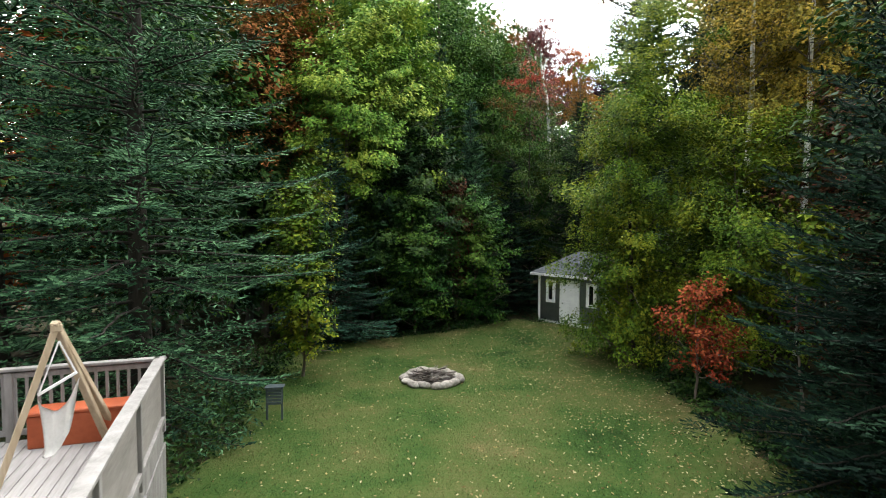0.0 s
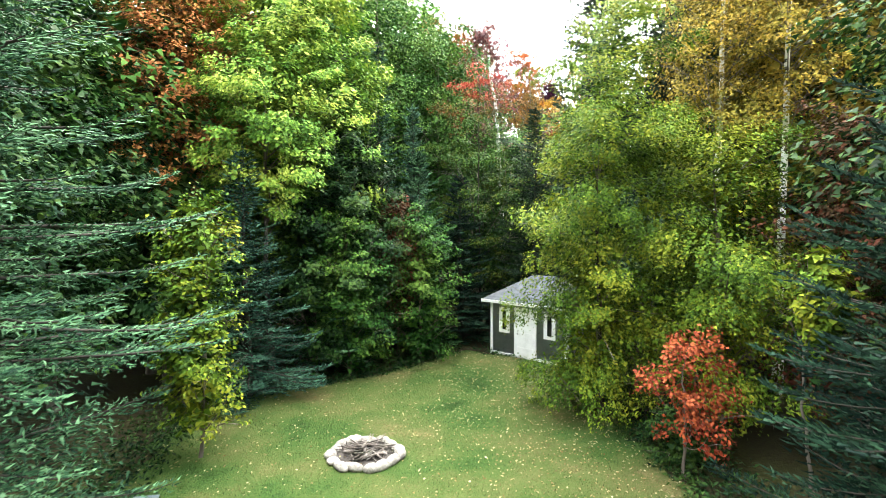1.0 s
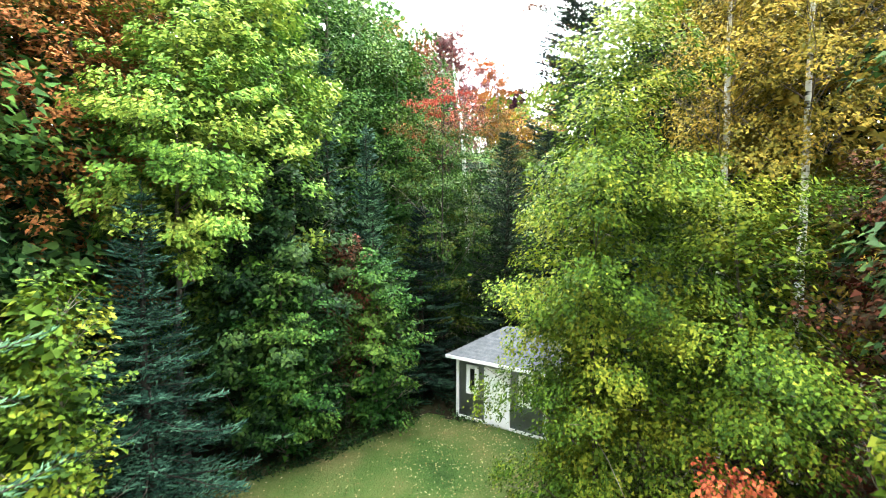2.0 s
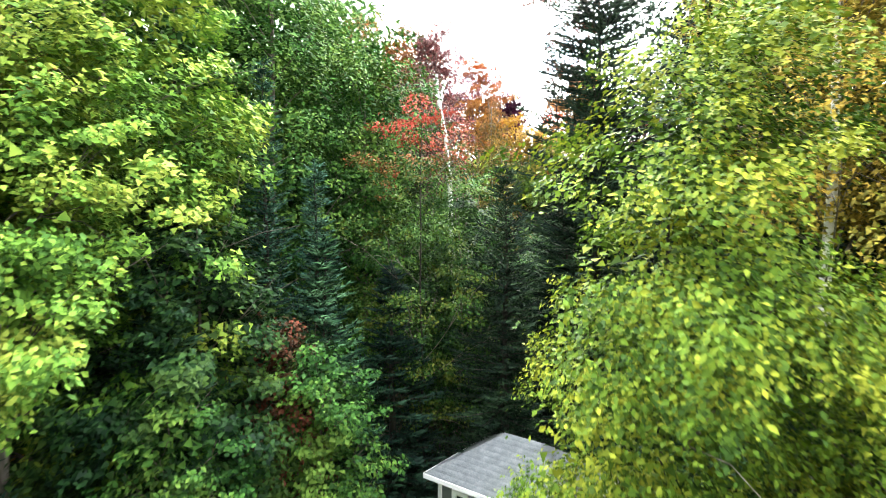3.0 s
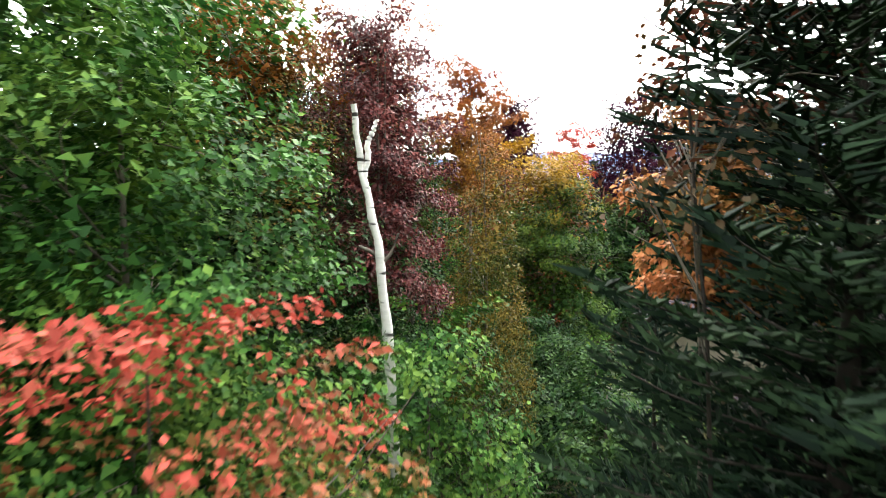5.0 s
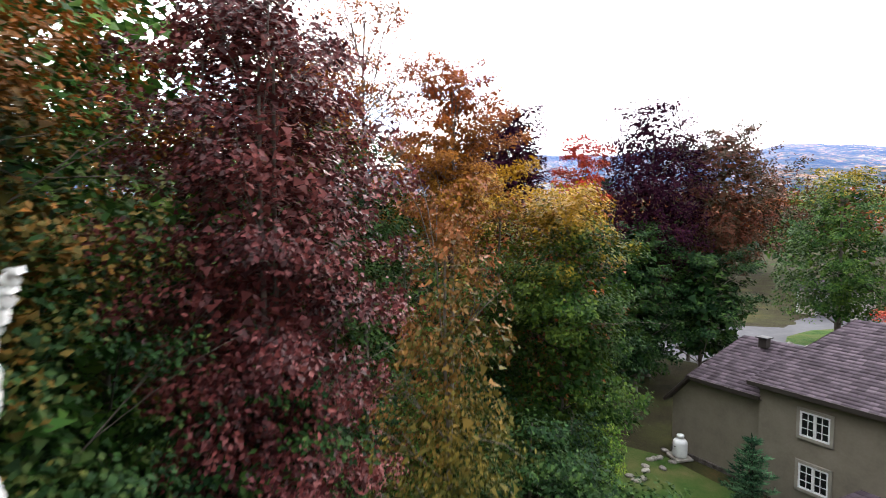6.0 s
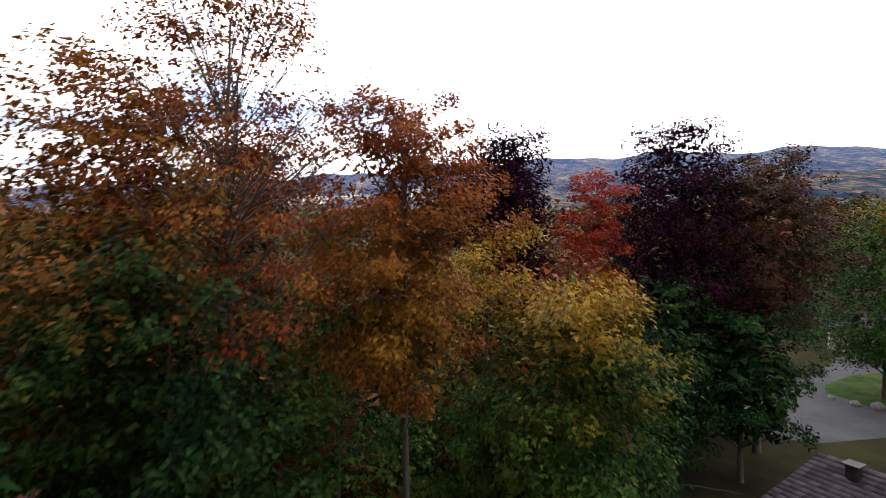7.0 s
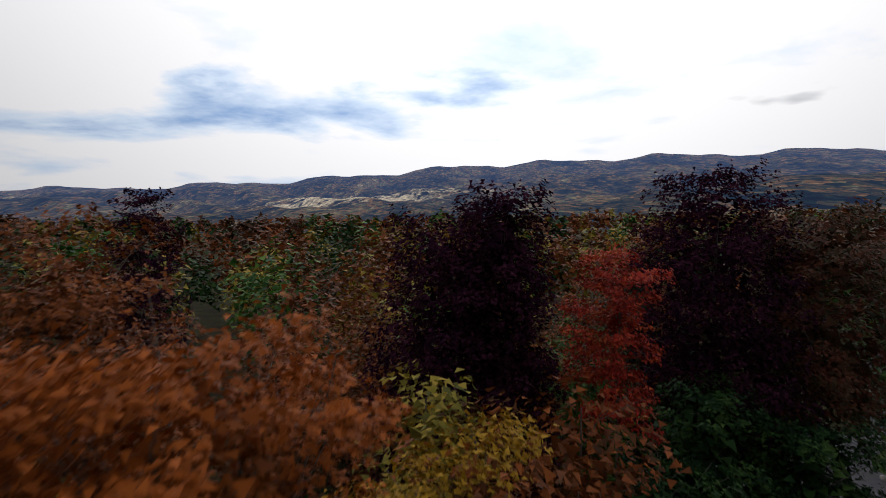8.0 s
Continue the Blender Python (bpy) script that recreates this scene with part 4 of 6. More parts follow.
def deck():
    d = thing("deck", -1.37, 3.84, 0.0, "raised weathered grey wooden deck with pale railings", "deck", rz=math.degrees(math.atan2(-0.87, 0.49)))
    Z, L, B = 1.6, 8.5, 5.6
    me = None
    for i in range(39):
        y = -0.09 - i * 0.145
        if me is None:
            plank = part("plank", (boxes([(0, 0, 0, L, 0.137, 0.035, 0)], 0.004), GREYWOOD), d)
            me = plank.data
        else:
            plank = part("plank", me, d)
        plank.location = (L / 2, y, Z - 0.018)
    part("rim_joist", (boxes([(L / 2, 0.0, Z - 0.16, L, 0.04, 0.28, 0)], 0.004), PALEWOOD), d)
    part("rim_joist", (boxes([(-0.02, -B / 2, Z - 0.16, 0.04, B, 0.28, 0)], 0.004), PALEWOOD), d)
    # side railing: flat cap, solid grey panel, lower rail, skirt of upright boards
    part("cap_rail", (boxes([(L / 2 - 0.05, 0.0, Z + 1.0, L, 0.15, 0.04, 0)], 0.006), PALEWOOD), d)
    part("lower_rail", (boxes([(L / 2, 0.03, Z + 0.1, L, 0.05, 0.09, 0)], 0.006), PALEWOOD), d)
    for i in range(5):
        x = 0.06 + i * 1.9
        part("post", (boxes([(x, 0.01, Z + 0.45, 0.095, 0.095, 1.08, 0)], 0.006), PALEWOOD), d)
        part("panel", (boxes([(x + 0.95, 0.0, Z + 0.57, 1.78, 0.025, 0.84, 0)]), TAUPE), d, "flat grey railing panel")
    for i in range(56):
        part("skirt_board", (boxes([(0.07 + i * 0.15, 0.035, 0.66, 0.138, 0.022, 1.32, 0)], 0.003), PALEWOOD), d)
    # end railing with balusters
    part("cap_rail", (boxes([(0.02, -B / 2, Z + 1.0, 0.14, B, 0.04, 0)], 0.006), PALEWOOD), d)
    part("lower_rail", (boxes([(0.02, -B / 2, Z + 0.12, 0.05, B, 0.08, 0)], 0.006), PALEWOOD), d)
    part("upper_rail", (boxes([(0.02, -B / 2, Z + 0.92, 0.05, B, 0.08, 0)], 0.006), PALEWOOD), d)
    me = None
    for i in range(40):
        if me is None:
            b = part("baluster", (boxes([(0, 0, 0, 0.038, 0.038, 0.8, 0)], 0.003), PALEWOOD), d)
            me = b.data
        else:
            b = part("baluster", me, d)
        b.location = (0.02, -0.14 - i * 0.137, Z + 0.52)
    for y in (-1.85, -3.7, -5.5):
        part("post", (boxes([(0.02, y, Z + 0.42, 0.095, 0.095, 1.1, 0)], 0.006), PALEWOOD), d)
    for x, y in ((0.3, -0.4), (0.3, -4.8), (4, -0.4), (8, -0.4), (8, -4.8), (4, -4.8)):
        part("footing", (boxes([(x, y, 0.72, 0.14, 0.14, 1.5, 0)], 0.005), PALEWOOD), d)

    m = d.matrix_basis
    chest = thing("storage_chest", 0, 0, 0, "terracotta-red storage chest on the deck", "storage chest")
    chest.matrix_basis = m @ pose(0.06, -1.56, Z)
    part("body", (boxes([(0.19, 0.7, 0.22, 0.36, 1.36, 0.44, 0)], 0.012), TERRACOTTA), chest)
    part("lid", (boxes([(0.19, 0.7, 0.465, 0.4, 1.4, 0.05, 0)], 0.012), TERRACOTTA), chest, "flat terracotta lid")

    stand = thing("hammock_stand", 0, 0, 0, "tripod stand of pale pine poles for a hanging chair", "hammock stand")
    stand.matrix_basis = m @ pose(1.4, -0.9, Z)
    top = (0, 0, 1.8)
    for foot in ((-1.02, 0.27, 0), (0.18, -0.57, 0), (-1.2, 0.36, 0)):
        end = tuple(t + (t - q) * 0.03 for t, q in zip(top, foot))
        part("pole", (bar(foot, end, 0.085, 0.07), PINE), stand)
    part("apex_block", (boxes([(0, 0, 1.78, 0.1, 0.12, 0.1, 20)], 0.015), PINE), stand)

    chair = thing("hanging_chair", 0, 0, 0, "white canvas hanging chair on a spreader bar", "hanging chair")
    chair.matrix_basis = m @ pose(1.4, -0.9, Z)
    part("spreader_bar", (bar((0.06, -0.19, 1.01), (-0.05, 0.18, 1.22), 0.032, 0.032), WHITE), chair)
    for q in ((0.06, -0.18, 1.02), (-0.05, 0.17, 1.22)):
        part("rope", (bar(q, (0, 0.02, 1.62), 0.018, 0.018), WHITE), chair)
    bm = bmesh.new()
    n, k = 12, 8
    grid = []
    for i in range(n + 1):
        row = []
        for j in range(k + 1):
            u, w = i / n, j / k * 2 - 1
            half = 0.2 * (1 - 0.42 * math.sin(u * math.pi * 0.55))
            z = 1.06 + 0.1 * w - 0.72 * math.sin(u * math.pi / 2) - 0.26 * (1 - w * w) * (1 - u) ** 2 + 0.1 * w * w * u
            x = -0.04 * w + 0.2 * u ** 2.2 + 0.03 * math.sin(j * 2.1)
            row.append(bm.verts.new((x, w * half, z)))
        grid.append(row)
    for i in range(n):
        for j in range(k):
            bm.faces.new((grid[i][j], grid[i + 1][j], grid[i + 1][j + 1], grid[i][j + 1])).smooth = True
    bmesh.ops.solidify(bm, geom=bm.faces[:], thickness=0.012)
    part("sling", (bm, CANVAS), chair, "slack white canvas sling")


deck()


def yard_sign():
    s = thing("slatted_box", -1.75, 8.2, 0.0, "small blue-grey slatted box on posts at the lawn's edge", "garden box", rz=15)
    grey = rough_material("faded_blue_grey_wood", [(0.03, 0.045, 0.055), (0.05, 0.07, 0.08), (0.08, 0.1, 0.11)], 4.0, 0.8, 0.3)
    for i in range(5):
        part("slat", (boxes([(0, -0.02, 0.42 + i * 0.075, 0.34, 0.025, 0.06, 0)], 0.004), grey), s)
    for x in (-0.17, 0.17):
        part("post", (boxes([(x, 0.02, 0.38, 0.045, 0.045, 0.8, 0)], 0.004), grey), s)
    part("lid", (boxes([(0, 0.08, 0.79, 0.42, 0.28, 0.03, 0)], 0.004), grey), s)


yard_sign()

# ---- house, drive and garage ----
STUCCO = rough_material("tan_grey_stucco", [(0.15, 0.135, 0.105), (0.185, 0.165, 0.128), (0.21, 0.19, 0.15)], 1.2, 0.95, 0.35)
SOFFIT = rough_material("dark_brown_fascia", [(0.025, 0.02, 0.018), (0.04, 0.033, 0.03)], 3.0, 0.6, 0.1)
ASPHALT = rough_material("pale_worn_asphalt", [(0.045, 0.045, 0.052), (0.065, 0.065, 0.075), (0.09, 0.09, 0.1)], 0.25, 0.85, 0.3)
TRIM = rough_material("beige_window_surround", [(0.24, 0.22, 0.19), (0.3, 0.28, 0.24)], 3.0, 0.9, 0.2)
BEIGE = rough_material("beige_boarding", [(0.36, 0.33, 0.29), (0.46, 0.43, 0.38)], 2.0, 0.8, 0.2)


def roof_slope(a, b, c, d, rows, name, parent, lift=0.03):
    """Stepped courses between the eave a-b and the top d-c, as tabs that overlap."""
    a, b, c, d = map(np.array, (a, b, c, d))
    n = np.cross(b - a, d - a)
    n = n / np.linalg.norm(n) * (1 if n[2] > 0 else -1)
    v, f = [], []
    rnd = random.Random(9)
    for i in range(rows):
        l0, r0 = a + (d - a) * i / rows, b + (c - b) * i / rows
        l1, r1 = a + (d - a) * (i + 1) / rows, b + (c - b) * (i + 1) / rows
        tabs = max(1, int(np.linalg.norm(r0 - l0) / 0.33))
        for j in range(tabs):
            u0, u1 = (j + 0.03) / tabs, (j + 0.97) / tabs
            h = n * lift * rnd.uniform(0.7, 1.4)
            k = len(v)
            v += [l0 + (r0 - l0) * u0 + h, l0 + (r0 - l0) * u1 + h, l1 + (r1 - l1) * u1 + n * 0.004, l1 + (r1 - l1) * u0 + n * 0.004, l0 + (r0 - l0) * u0, l0 + (r0 - l0) * u1]
            f += [(k, k + 1, k + 2, k + 3), (k + 4, k + 5, k + 1, k)]
    ob = part(name, mesh_of(name, v, f, ROOF_TABS), parent, "mauve-brown shingled roof slope", kind="stuff")
    me = mesh_of("underlay", [a, b, c, d], [(0, 1, 2, 3)], SOFFIT)
    part("underlay", me, ob)
    return ob


def tab_material():
    def build(t):
        co = node(t, "ShaderNodeTexCoord")
        geo = node(t, "ShaderNodeNewGeometry")
        n1 = node(t, "ShaderNodeTexNoise", {"Vector": co.outputs["Object"], "Scale": 0.7, "Detail": 4.0})
        n2 = node(t, "ShaderNodeTexNoise", {"Vector": co.outputs["Object"], "Scale": 60.0, "Detail": 2.0})
        f = node(t, "ShaderNodeMath", {0: geo.outputs["Random Per Island"], 1: 0.8, 2: n1.outputs[0]}, operation="MULTIPLY_ADD")
        r = node(t, "ShaderNodeMapRange", {0: f.outputs[0], 1: 0.4, 2: 1.3})
        col = ramp(t, r.outputs[0], [(0, (0.036, 0.025, 0.034)), (0.5, (0.068, 0.05, 0.066)), (1, (0.115, 0.088, 0.11))])
        b = node(t, "ShaderNodeBump", {"Height": n2.outputs[0], "Strength": 0.5, "Distance": 0.01})
        return node(t, "ShaderNodeBsdfPrincipled", {"Base Color": col.outputs[0], "Roughness": 0.9, "Normal": b.outputs[0]}).outputs[0]
    return material("mauve_brown_shingle_tabs", build)


ROOF_TABS = tab_material()


def prism(poly, y0, y1):
    """A wall block: the polygon (x, z) drawn out from y0 to y1."""
    bm = bmesh.new()
    a = [bm.verts.new((x, y0, z)) for x, z in poly]
    b = [bm.verts.new((x, y1, z)) for x, z in poly]
    bm.faces.new(a)
    bm.faces.new(b[::-1])
    for i in range(len(poly)):
        j = (i + 1) % len(poly)
        bm.faces.new((a[i], b[i], b[j], a[j]))
    bmesh.ops.recalc_face_normals(bm, faces=bm.faces[:])
    return bm


def house_window(parent, x, y, z, w, h):
    """A two-leaf window with glazing bars on the plane y, its lower left corner at x, z."""
    win = part("window", (boxes([(x + w / 2, y + 0.02, z + h / 2, w - 0.1, 0.03, h - 0.1, 0)]), DARKGLASS), parent, "white two-leaf window with glazing bars")
    for cx, cz, sx, sz in ((x - 0.06, z + h / 2, 0.14, h + 0.28), (x + w + 0.06, z + h / 2, 0.14, h + 0.28), (x + w / 2, z - 0.07, w + 0.26, 0.14), (x + w / 2, z + h + 0.07, w + 0.26, 0.14)):
        part("surround", (boxes([(cx, y - 0.02, cz, sx, 0.07, sz, 0)], 0.008), TRIM), win)
    for cx, cz, sx, sz in ((x + 0.04, z + h / 2, 0.08, h), (x + w - 0.04, z + h / 2, 0.08, h), (x + w / 2, z + h / 2, 0.12, h), (x + w / 2, z + 0.04, w, 0.08), (x + w / 2, z + h - 0.04, w, 0.08)):
        part("frame", (boxes([(cx, y - 0.015, cz, sx, 0.05, sz, 0)], 0.005), WHITE), win)
    for k in (0, 1):
        cx = x + w * (0.27 + 0.46 * k)
        part("glazing_bar", (boxes([(cx, y - 0.005, z + h / 2, 0.025, 0.03, h - 0.12, 0)]), WHITE), win)
        for j in (1, 2):
            part("glazing_bar", (boxes([(cx, y - 0.006, z + h * j / 3, w * 0.42, 0.03, 0.025, 0)]), WHITE), win)


def house():
    # x runs along the facade towards the near end, y into the house
    h = thing("house", 21.1, 58.6, 0.0, "two-storey tan stucco house with a mauve-brown shingle roof", "house", rz=math.degrees(math.atan2(-0.888, 0.46)))
    A, B = 5.1, 17.0
    part("wall", (prism([(0, 0.6), (A, 0.6), (A, 6.5), (1.35, 6.5), (0, 5.05)], 0.0, 7.0), STUCCO), h)
    part("wall", (prism([(A, 0.4), (B, 0.4), (B, 7.2), (A, 7.2)], -0.33, 8.6), STUCCO), h)
    # lower wing roof
    e, r = 6.55, 8.6
    roof_slope((1.1, -0.4, e), (A + 0.02, -0.4, e), (A + 2.6, 3.1, r), (2.1, 3.1, r), 17, "roof_slope", h)
    roof_slope((A + 2.6, 3.1, r), (2.1, 3.1, r), (1.1, 7.2, e), (A + 0.02, 7.2, e), 12, "roof_slope", h)
    roof_slope((1.1, 7.2, e), (1.1, -0.4, e), (2.1, 3.05, r), (2.1, 3.1, r), 12, "roof_slope", h)
    part("fascia", (boxes([(A / 2 + 0.55, -0.41, e - 0.06, A - 1.1, 0.04, 0.2, 0)]), SOFFIT), h)
    part("rake_board", (bar((1.35, -0.2, 6.62), (-0.3, -0.2, 4.86), 0.5, 0.16), SOFFIT), h)
    roof_slope((-0.35, 7.2, 4.9), (-0.35, -0.4, 4.9), (1.2, -0.4, 6.6), (1.2, 7.2, 6.6), 8, "roof_slope", h)
    part("soffit", (boxes([(A / 2 + 0.6, -0.2, e - 0.12, A - 1.0, 0.42, 0.04, 0)]), SOFFIT), h)
    vent = part("roof_vent", (boxes([(3.6, 2.5, 8.55, 0.42, 0.42, 0.5, 0)], 0.02), SOFFIT), h, "dark square roof vent")
    part("vent_cap", (boxes([(3.6, 2.5, 8.84, 0.62, 0.62, 0.06, 0)], 0.01), METAL), vent)
    # main wing roof
    e, r = 7.3, 10.2
    roof_slope((A - 0.45, -0.75, e), (B + 0.4, -0.75, e), (B - 2.0, 4.1, r), (A + 1.9, 4.1, r), 26, "roof_slope", h)
    roof_slope((B + 0.4, 9.0, e), (A - 0.45, 9.0, e), (A + 1.9, 4.1, r), (B - 2.0, 4.1, r), 14, "roof_slope", h)
    roof_slope((A - 0.45, 9.0, e), (A - 0.45, -0.75, e), (A + 1.9, 4.05, r), (A + 1.9, 4.1, r), 26, "roof_slope", h)
    roof_slope((B + 0.4, -0.75, e), (B + 0.4, 9.0, e), (B - 2.0, 4.1, r), (B - 2.0, 4.05, r), 14, "roof_slope", h)
    part("fascia", (boxes([((A + B) / 2, -0.76, e - 0.06, B - A + 0.8, 0.04, 0.2, 0)]), SOFFIT), h)
    part("soffit", (boxes([((A + B) / 2, -0.52, e - 0.12, B - A + 0.6, 0.46, 0.04, 0)]), SOFFIT), h)
    for z in (5.35, 2.95):
        house_window(h, 6.95, -0.35, z, 1.25, 1.15)
        house_window(h, 11.5, -0.35, z, 1.25, 1.15)
    # porch roof near the ground floor
    roof_slope((8.2, -3.0, 3.0), (14.5, -3.0, 3.0), (14.5, -0.34, 3.9), (9.4, -0.34, 3.9), 9, "porch_roof", h)
    part("fascia", (boxes([(11.35, -3.0, 2.93, 6.3, 0.05, 0.2, 0)]), SOFFIT), h)
    for x in (8.4, 11.4, 14.3):
        part("porch_post", (boxes([(x, -2.85, 1.75, 0.12, 0.12, 2.4, 0)], 0.008), WHITE), h)
    part("plinth", (boxes([(A / 2, -0.03, 1.2, A + 0.1, 0.1, 1.9, 0)], 0.02), ASH), h)

    tank = thing("propane_tank", 21.0, 57.4, 1.98, "white upright propane tank on a slab beside the house", "propane tank")
    bm = bmesh.new()
    prof = [(0.0, 0.1), (0.3, 0.1), (0.37, 0.17), (0.38, 0.3), (0.38, 0.85), (0.36, 0.97), (0.28, 1.06), (0.17, 1.1), (0.17, 1.16), (0.2, 1.17), (0.2, 1.3), (0.16, 1.33), (0.0, 1.33)]
    ring = [[bm.verts.new((r * math.cos(k / 20 * 6.2832), r * math.sin(k / 20 * 6.2832), z)) for k in range(20)] for r, z in prof[1:-1]]
    for a, b in zip(ring, ring[1:]):
        for k in range(20):
            bm.faces.new((a[k], a[(k + 1) % 20], b[(k + 1) % 20], b[k])).smooth = True
    bm.faces.new(ring[0][::-1])
    bm.faces.new(ring[-1])
    part("tank_body", (bm, WHITE), tank)
    part("slab", (boxes([(0, 0, 0.05, 1.0, 1.0, 0.12, 10)], 0.02), STONE), tank, "grey concrete slab")
    part("label", (boxes([(-0.36, -0.12, 0.72, 0.03, 0.1, 0.05, 15)]), METAL), tank, "small dark label")


house()
DRIVE = [(33, 79), (38, 76), (52, 77), (75, 84), (75, 100), (64, 104), (57, 100), (52, 95), (46, 96), (36, 98), (25, 100), (20, 93)]
flat_patch("driveway", [(x, y) for x, y in DRIVE], 0.03, ASPHALT, "pale worn asphalt drive", "driveway")
ISLE = [(46.6, 86.8), (48.5, 83), (54, 82.5), (64, 86), (66, 92), (60, 94.5), (54, 93), (49, 90)]
flat_patch("grass_island", ISLE, 0.06, TURF, "green grass island edged with rocks", "lawn")
for i, (x, y, s) in enumerate([(47.5, 84.2, 0.5), (48.6, 83.0, 0.7), (50.2, 82.6, 0.5), (52, 82.4, 0.6), (53.6, 82.6, 0.45), (46.8, 86.2, 0.4), (55.4, 83.0, 0.6)]):
    ob = new("boulder", ROCKS[i % 5])
    ob.matrix_basis = pose(x, y, float(ground_z(x, y)) + 0.3 * s, 0, 0, i * 50) @ Matrix.Diagonal((s, s * 0.8, s, 1))
    tagged(ob, "grey boulder edging the grass island", "boulder", "boulders of the island")
for i in range(16):
    x, y = 17.6 + i * 0.27 + 0.4 * math.sin(i * 2.3), 55.2 + 0.25 * i + 0.5 * math.cos(i * 1.7)
    ob = new("garden_rock", ROCKS[i % 5])
    ob.matrix_basis = pose(x, y, float(ground_z(x, y)) + 0.06, 0, 0, i * 77) @ Matrix.Diagonal((0.26, 0.18, 0.16, 1))
    tagged(ob, "pale flat garden rock near the house", "rock", "rocks near the house")
flat_patch("side_lawn", [(14.5, 56.5), (17, 50.5), (21.5, 49), (22.3, 53.2), (20.3, 57.8), (17.5, 60)], 0.03, TURF, "rough green grass beside the house", "lawn")


def garage():
    g = thing("garage", 60.4, 104.8, 1.2, "small beige garage with a white-framed door", "garage", rz=-62)
    part("wall", (prism([(0, -0.4), (7, -0.4), (7, 3.4), (0, 3.4)], 0, 6.5), BEIGE), g)
    door = part("garage_door", (boxes([(4.6, -0.02, 1.4, 3.8, 0.06, 2.6, 0)]), GREYWOOD), g, "grey sectional door")
    for k in range(4):
        part("panel", (boxes([(4.6, -0.06, 0.45 + 0.65 * k, 3.6, 0.03, 0.58, 0)], 0.01), GREYWOOD), door)
    for cx, cz, sx, sz in ((2.6, 1.4, 0.22, 2.9), (6.6, 1.4, 0.22, 2.9), (4.6, 2.85, 4.2, 0.22), (0.1, 1.5, 0.22, 3.6)):
        part("trim", (boxes([(cx, -0.05, cz, sx, 0.12, sz, 0)]), WHITE), g)
    roof_slope((-0.4, -0.5, 3.35), (7.4, -0.5, 3.35), (7.4, 3.2, 5.0), (-0.4, 3.2, 5.0), 8, "roof_slope", g)
    roof_slope((7.4, 7.0, 3.35), (-0.4, 7.0, 3.35), (-0.4, 3.2, 5.0), (7.4, 3.2, 5.0), 8, "roof_slope", g)
    part("gable", (prism([(0, 3.38), (6.5, 3.38), (3.25, 4.9)], -0.02, 0.02), BEIGE), g).matrix_basis = pose(0, 0, 0, 0, 0, 90)


garage()


# ---- trees round the lawn ----
# the gap in the canopy through which one looks out over the valley
GAP = [((3.8, 4.0, 7.5), (5.1, 14.8, 10.98), 1.4), ((5.1, 14.8, 10.98), (7.07, 27.3, 14.8), 1.2), ((7.07, 27.3, 14.8), (10.5, 45.5, 22.4), 1.2)]

conifer("spruce", -4.2, 7.0, 0, 19.0, 4.9, SPRUCE, "tall green spruce with sweeping limbs beside the deck", seed=11, skirt=0.5, arms=12, whorl=0.8, twig=0.2, shoot=0.09, needles=1, broad=0.24, sag=0.3, inner_cards=14000, trunk=0.24, gap=0.1, bare=0.2, splay=0.42)
conifer("spruce", 10.7, 7.0, 0, 11.0, 3.6, DARK_SPRUCE, "blue-green spruce at the edge of the lawn", seed=12, skirt=1.0, arms=11, whorl=0.52, twig=0.13, shoot=0.13, needles=2, broad=0.2, rise=0.2, sag=0.3, trunk=0.2, gap=0.03, bare=0.02, inner_cards=6000, splay=0.6)
conifer("spruce", -9.5, 8.5, 0, 16.0, 4.0, SPRUCE, "tall green spruce behind the deck", seed=13, arms=7, whorl=0.6, twig=0.2, shoot=0.24, trunk=0.22)
conifer("spruce", -3.3, 16.0, 0, 7.9, 2.5, BLUE_SPRUCE, "young dark spruce at the back of the lawn", seed=14, twig=0.15, shoot=0.14, bare=0.1)
conifer("spruce", -1.2, 19.6, 0, 8.0, 2.3, SPRUCE, "young dark spruce at the back of the lawn", seed=15, twig=0.14)
conifer("spruce", 1.4, 23.2, 0, 8.5, 2.2, SPRUCE, "young dark spruce behind the shed", seed=16, twig=0.14)
conifer("spruce", 3.2, 24.2, 0, 7.6, 2.0, DARK_SPRUCE, "young dark spruce behind the shed", seed=22, twig=0.14)
conifer("spruce", -0.5, 24.2, 0, 13.5, 1.7, BLUE_SPRUCE, "slender blue-green spruce among the maples", seed=17, twig=0.15, shoot=0.14, bare=0.1)
conifer("spruce", 1.15, 23.3, 0, 10.6, 1.5, BLUE_SPRUCE, "slender blue-green spruce among the maples", seed=18, twig=0.15, shoot=0.14, bare=0.1)
conifer("hemlock", 10.0, 26.4, 0, 19.5, 3.7, HEMLOCK, "dark open hemlock behind the shed", power=0.5, seed=19, arms=10, whorl=0.42, gap=0.05, twig=0.15, clear=GAP, sag=0.25, rise=0.15, trunk=0.22, category="hemlock", shoot=0.2, needles=1, broad=0.18, bare=0.06, inner_cards=9000)
conifer("hemlock", 12.2, 22.8, 0, 18.0, 3.4, HEMLOCK, "dark open hemlock behind the shed", power=0.5, seed=20, arms=10, whorl=0.46, gap=0.05, twig=0.15, sag=0.25, rise=0.15, trunk=0.22, category="hemlock", shoot=0.2, needles=1, broad=0.18, bare=0.06, inner_cards=9000)
conifer("hemlock", 6.6, 24.3, 0, 10.6, 2.6, HEMLOCK, "dark low hemlock behind the shed", seed=21, arms=8, whorl=0.36, twig=0.15, clear=GAP, category="hemlock", shoot=0.17, needles=1, broad=0.18, sag=0.25, bare=0.06, inner_cards=5000)

